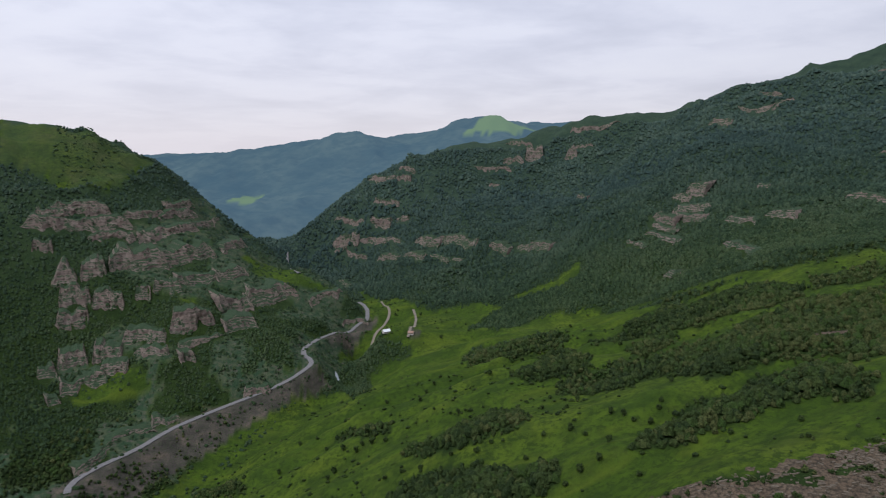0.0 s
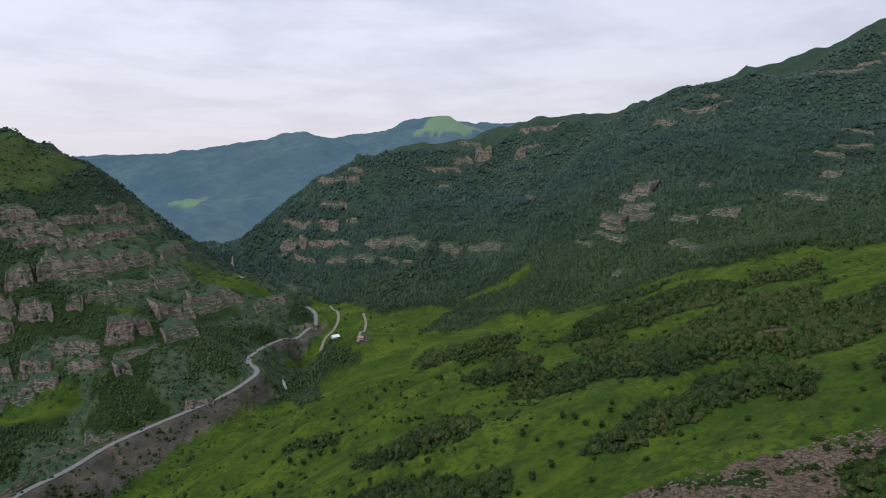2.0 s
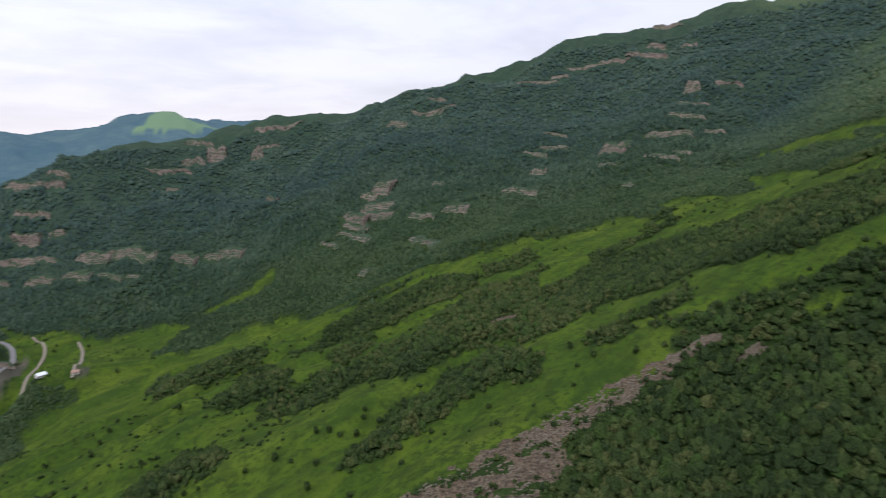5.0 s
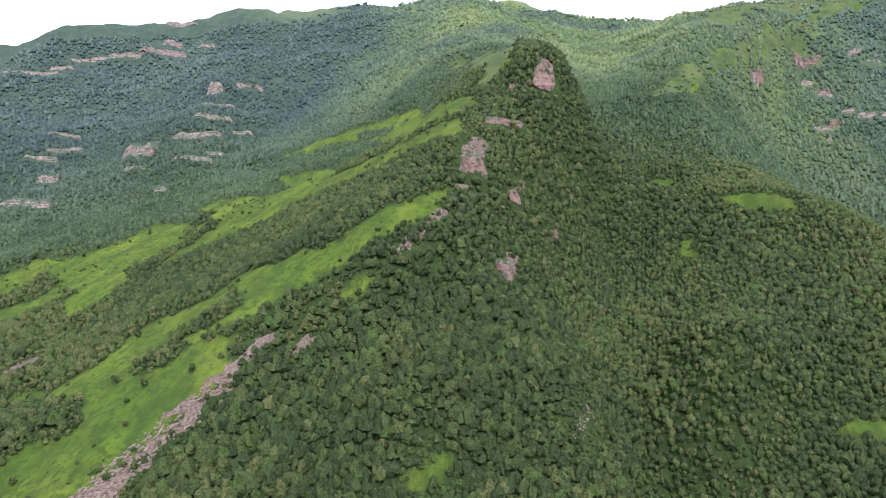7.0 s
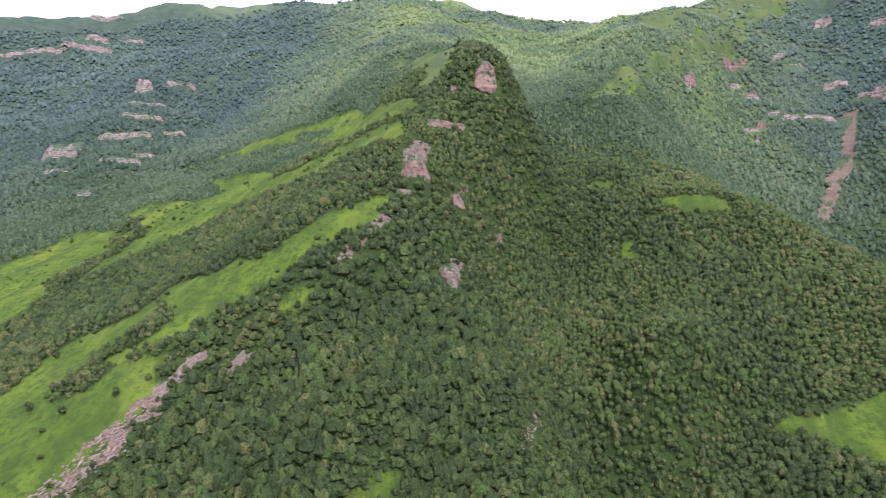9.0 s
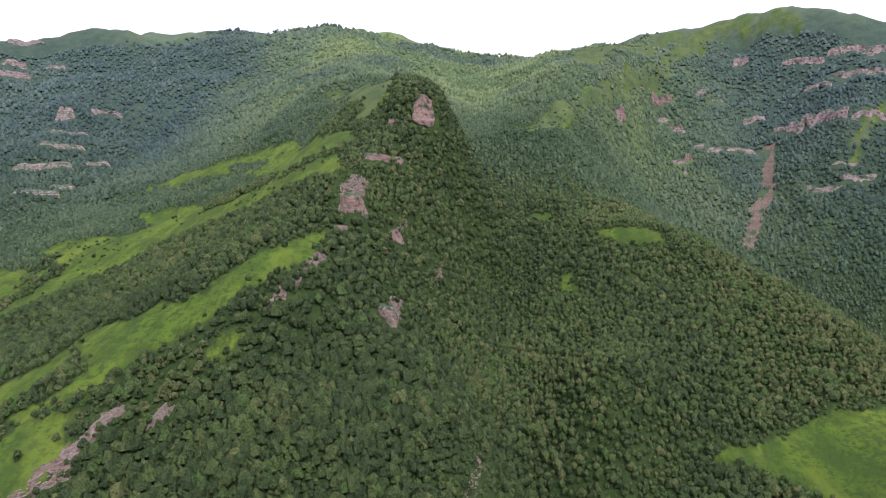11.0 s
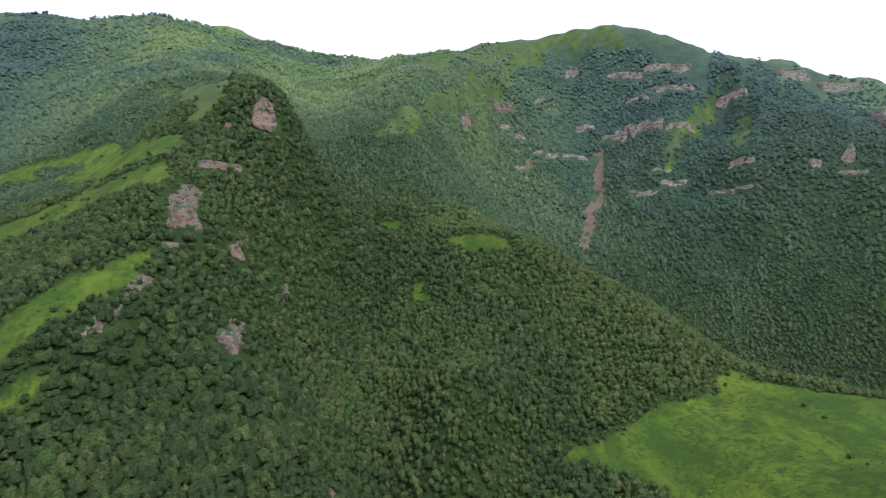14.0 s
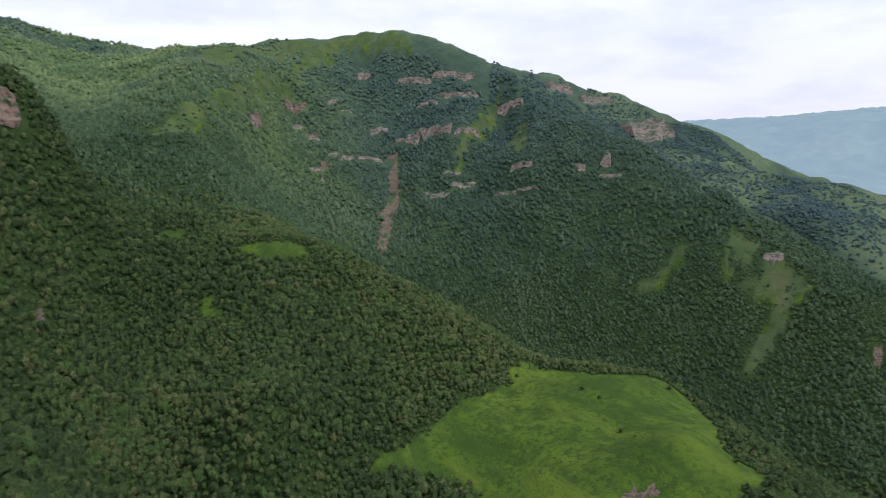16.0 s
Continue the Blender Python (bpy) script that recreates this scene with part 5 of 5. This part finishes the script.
# ---- lone trees and bushes ----
def leafy_clumps(rng, centres, radii, leaves):
    """A crown from many small leafy clumps, with loose sprays of leaves outside them."""
    places, faces, tints, first = [], [], [], 0
    shapes = crown_shapes(1, 4, int(rng.integers(1, 999)), 0.3)
    for c, r in zip(centres, radii):
        v, f = shapes[int(rng.integers(0, 4))]
        a = rng.uniform(0, 6.28)
        q = np.stack([v[:, 0] * np.cos(a) - v[:, 1] * np.sin(a), v[:, 0] * np.sin(a) + v[:, 1] * np.cos(a), v[:, 2]], -1)
        places.append(c + r * q)
        faces.append(f + first)
        tints.append(np.full(len(v), np.clip(rng.normal(0.42, 0.18), 0, 1)))
        first += len(v)
        for _ in range(leaves):
            d = rng.normal(size=3)
            d /= np.linalg.norm(d)
            e = np.cross(d, rng.normal(size=3))
            e /= np.linalg.norm(e)
            g = np.cross(d, e) * 0.6 + d * 0.6
            p, s = c + d * r * rng.uniform(0.85, 1.08), r * rng.uniform(0.22, 0.4)
            places.append(np.array([p - e * s, p + e * s, p + g * s * 1.6]))
            faces.append(np.array([[0, 1, 2]]) + first)
            tints.append(np.full(3, np.clip(rng.normal(0.55, 0.2), 0, 1)))
            first += 3
    mesh = mesh_of("crown", np.concatenate(places), np.concatenate(faces), LEAVES, False)
    mesh.attributes.new("tint", "FLOAT", "POINT").data.foreach_set("value", np.concatenate(tints).astype(np.float32))
    return mesh


def taper(bm, a, b, ra, rb, sides=7):
    a, b = Vector(a), Vector(b)
    m = (b - a).to_track_quat("Z", "Y").to_matrix().to_4x4()
    made = bmesh.ops.create_cone(bm, cap_ends=True, segments=sides, radius1=ra, radius2=rb, depth=(b - a).length)
    bmesh.ops.transform(bm, matrix=Matrix.Translation((a + b) / 2) @ m, verts=made["verts"])


def lone_tree(name, seed, tall, spread, label, category):
    rng = np.random.default_rng(seed)
    tree = new(name)
    trunk = bmesh.new()
    top = (0.1 * spread, 0.05 * spread, tall * 0.55)
    taper(trunk, (0, 0, -0.6), top, 0.05 * tall, 0.022 * tall)
    part("trunk", trunk, BARK, tree)
    n = 16
    a = rng.uniform(0, 6.28, n)
    level = rng.uniform(0.28, 0.95, n)
    reach = spread * 0.62 * np.sqrt(np.clip(1.05 - ((level - 0.5) / 0.62) ** 2, 0.05, 1)) * rng.uniform(0.3, 1.0, n)
    centres = np.stack([reach * np.cos(a), reach * np.sin(a), level * tall * 0.9], -1)
    for c in centres[:6]:
        limb = bmesh.new()
        taper(limb, (top[0] * 0.6, top[1] * 0.6, tall * 0.3), tuple(c), 0.018 * tall, 0.006 * tall, 5)
        part("limb", limb, BARK, tree)
    crown = new("crown", leafy_clumps(rng, centres, spread * rng.uniform(0.26, 0.42, n), 9))
    crown.parent = tree
    return tagged(tree, label, category, "lone trees on the grass")


def plant_lone_trees():
    rng = np.random.default_rng(8)
    kinds = [lone_tree("bush", 1, 2.2, 1.6, "low dark green bush on the open grass", "bush"),
             lone_tree("bush", 2, 2.8, 2.0, "rounded dark green bush on the grassy slope", "bush"),
             lone_tree("tree", 3, 4.6, 2.3, "small broadleaf tree standing alone on the grass", "tree"),
             lone_tree("tree", 4, 5.6, 2.8, "spreading broadleaf tree at the meadow's edge", "tree")]
    used = set()
    for rows, sizes in ((BUSHES_BOWL, (0, 1, 1, 2)), (BUSHES_VALLEY, (1, 2, 2, 3)), (BUSHES_SPUR, (0, 1, 2, 2)), (BUSHES_MEADOW, (0, 0, 1))):
        for k, (x, y) in enumerate(rows):
            kind = sizes[int(rng.integers(0, len(sizes)))]
            if rows is BUSHES_MEADOW and k == 0:
                kind = 1
            x, y = x + rng.uniform(-0.4, 0.4), y + rng.uniform(-0.4, 0.4)
            m = pose(x, y, float(ground_height(np.array([x]), np.array([y]))[0]) - 0.1, 0, 0, rng.uniform(0, 360))
            if kind not in used:
                used.add(kind)
                kinds[kind].matrix_world = m
            else:
                copy_thing(kinds[kind], m)


plant_lone_trees()


def low_shrubs(label, outlines, spacing, seed, mat, patch, small=0.35, spread=0.95, shapes=None):
    """Knee-high to man-high scrub dotted over open grass, thicker in patches."""
    rng = np.random.default_rng(seed)
    shapes = shapes or clustered_crowns(6, seed)
    x, y = [], []
    for outline in outlines:
        poly = np.array(outline, float)
        lo, hi = poly.min(0), poly.max(0)
        n = int(np.prod(hi - lo) / spacing ** 2)
        px, py = rng.uniform(lo[0], hi[0], n), rng.uniform(lo[1], hi[1], n)
        ok = inside(px, py, outline) & (fbm(px, py, 45, 3, seed) + 0.6 * rng.uniform(-1, 1, n) > patch)
        x.append(px[ok]), y.append(py[ok])
    x, y = np.concatenate(x), np.concatenate(y)
    if seed != 25:
        ok = clear_of_outcrops(x, y)
        x, y = x[ok], y[ok]
    z = ground_height(x, y)
    places, faces, tints, first = [], [], [], 0
    for px, py, pz in zip(x, y, z):
        v, f = shapes[int(rng.integers(0, len(shapes)))]
        r = small + spread * rng.uniform() ** 2
        places.append(v * (r * rng.uniform(0.8, 1.3), r * rng.uniform(0.8, 1.3), r * rng.uniform(0.6, 1.0)) + (px, py, pz + 0.3 * r))
        faces.append(f + first)
        tints.append(np.full(len(v), np.clip(rng.normal(0.35, 0.2), 0, 1)))
        first += len(v)
    mesh = mesh_of("shrubs", np.concatenate(places), np.concatenate(faces), mat, False)
    mesh.attributes.new("tint", "FLOAT", "POINT").data.foreach_set("value", np.concatenate(tints).astype(np.float32))
    return tagged(new("shrubs", mesh), label, "shrubs", kind="stuff")


low_shrubs("small dark shrubs dotted over the grassy bowl", [GRASS["bowl"], GRASS["strip_b"], GRASS["strip_c"]], 7.0, 21, LEAVES, 0.25, 0.4, 1.5, FAR_CROWNS)
low_shrubs("low scrub scattered over the dry mountain ribs", [GRASS[k] for k in ("rib_a", "rib_b", "rib_c", "rib_d", "rib_e", "right_spur", "south_top")], 13.0, 23, FAR_LEAVES, 0.1, 0.8, 1.6)
low_shrubs("dark scrub between the cliffs of the dry hillside", [[p for p in LEFT_HILL if p[0] > -900]], 6.0, 25, FAR_LEAVES, -0.25, 0.8, 2.0, FINE_CROWNS)
low_shrubs("green scrub growing through the ridge scree", [ROCKY["scree_low"], ROCKY["scree"], ROCKY["scree_b"]], 4.2, 26, LEAVES, 0.0, 0.4, 1.3)
low_shrubs("tiny shrubs and tufts dotted over the meadow", [GRASS["meadow"]], 7.0, 24, LEAVES, 0.7, 0.2, 0.5)
low_shrubs("small shrubs along the ridge grass", [GRASS["main"]], 9.0, 22, LEAVES, 0.75)


# ---- loose stones on the scree and in the grass ----
def stones(name, label, outlines, count, seed, small, large, grow=1.0):
    rng = np.random.default_rng(seed)
    shapes = []
    for _ in range(6):
        v, f = ico(1)
        v = np.clip(v * rng.uniform(0.7, 1.2, 3), -0.72, 0.72) * (1, 1, 0.6) + rng.normal(0, 0.06, v.shape)
        shapes.append((v, f))
    places, faces, first = [], [], 0
    for outline in outlines:
        poly = np.array(outline, float)
        lo, hi = poly.min(0), poly.max(0)
        tries = int(count * 3)
        x, y = rng.uniform(lo[0], hi[0], tries), rng.uniform(lo[1], hi[1], tries)
        ok = inside(x, y, outline)
        x, y = x[ok][:count], y[ok][:count]
        z = ground_height(x, y)
        for px, py, pz in zip(x, y, z):
            v, f = shapes[int(rng.integers(0, 6))]
            s = small + (large - small) * rng.uniform() ** 3
            a = rng.uniform(0, 6.28)
            p = np.stack([v[:, 0] * np.cos(a) - v[:, 1] * np.sin(a), v[:, 0] * np.sin(a) + v[:, 1] * np.cos(a), v[:, 2]], -1) * s
            places.append(p + (px, py, pz + 0.25 * s))
            faces.append(f + first)
            first += len(v)
    return tagged(new(name, mesh_of(name, np.concatenate(places), np.concatenate(faces), STONE, False)), label, "stones", kind="stuff")


def ledges(name, label, outlines, count, seed):
    """Broken edges of tilted rock beds, long slabs that run with the ridge."""
    rng = np.random.default_rng(seed)
    places, faces, first = [], [], 0
    box_faces = np.array([(0, 1, 3, 2), (4, 6, 7, 5), (0, 4, 5, 1), (2, 3, 7, 6), (0, 2, 6, 4), (1, 5, 7, 3)])
    unit = np.array([(sx, sy, sz) for sx in (-1, 1) for sy in (-1, 1) for sz in (-1, 1)], float)
    for outline in outlines:
        poly = np.array(outline, float)
        lo, hi = poly.min(0), poly.max(0)
        x, y = rng.uniform(lo[0], hi[0], count * 4), rng.uniform(lo[1], hi[1], count * 4)
        ok = inside(x, y, outline)
        x, y = x[ok][:count], y[ok][:count]
        for px, py in zip(x, y):
            a = math.atan2(-0.43, 0.9) + rng.normal(0, 0.4)
            size = np.array([rng.uniform(0.3, 1.5), rng.uniform(0.2, 0.6), rng.uniform(0.2, 0.45)])
            v = unit * size * rng.uniform(0.7, 1.15, unit.shape)
            c, q = math.cos(a), math.sin(a)
            ex, ey = px + size[0] * c, py + size[0] * q
            g = ground_height(np.array([px, ex]), np.array([py, ey]))
            v[:, 2] += v[:, 0] * (g[1] - g[0]) / size[0]
            p = np.stack([px + v[:, 0] * c - v[:, 1] * q, py + v[:, 0] * q + v[:, 1] * c, g[0] + v[:, 2] + 0.1], -1)
            places.append(p)
            faces.append(box_faces + first)
            first += 8
    return tagged(new(name, mesh_of(name, np.concatenate(places), np.concatenate(faces), STONE, False)), label, "rock ledges", kind="stuff")


ledges("rock_ledges", "broken brown grey rock ledges along the ridge scree", [ROCKY[k] for k in ("scree", "scree_low", "scree_b", "scree_c", "scree_d", "scree_e", "scree_h")], 240, 9)
stones("scree_stones", "loose grey pink stones on the scree along the ridge", [ROCKY[k] for k in ROCKY if "scree" in k], 260, 5, 0.2, 0.9)
stones("meadow_stones", "pale stones scattered in the meadow grass", [ROCKY["meadow_stones"], GRASS["meadow"]], 70, 6, 0.2, 0.7)


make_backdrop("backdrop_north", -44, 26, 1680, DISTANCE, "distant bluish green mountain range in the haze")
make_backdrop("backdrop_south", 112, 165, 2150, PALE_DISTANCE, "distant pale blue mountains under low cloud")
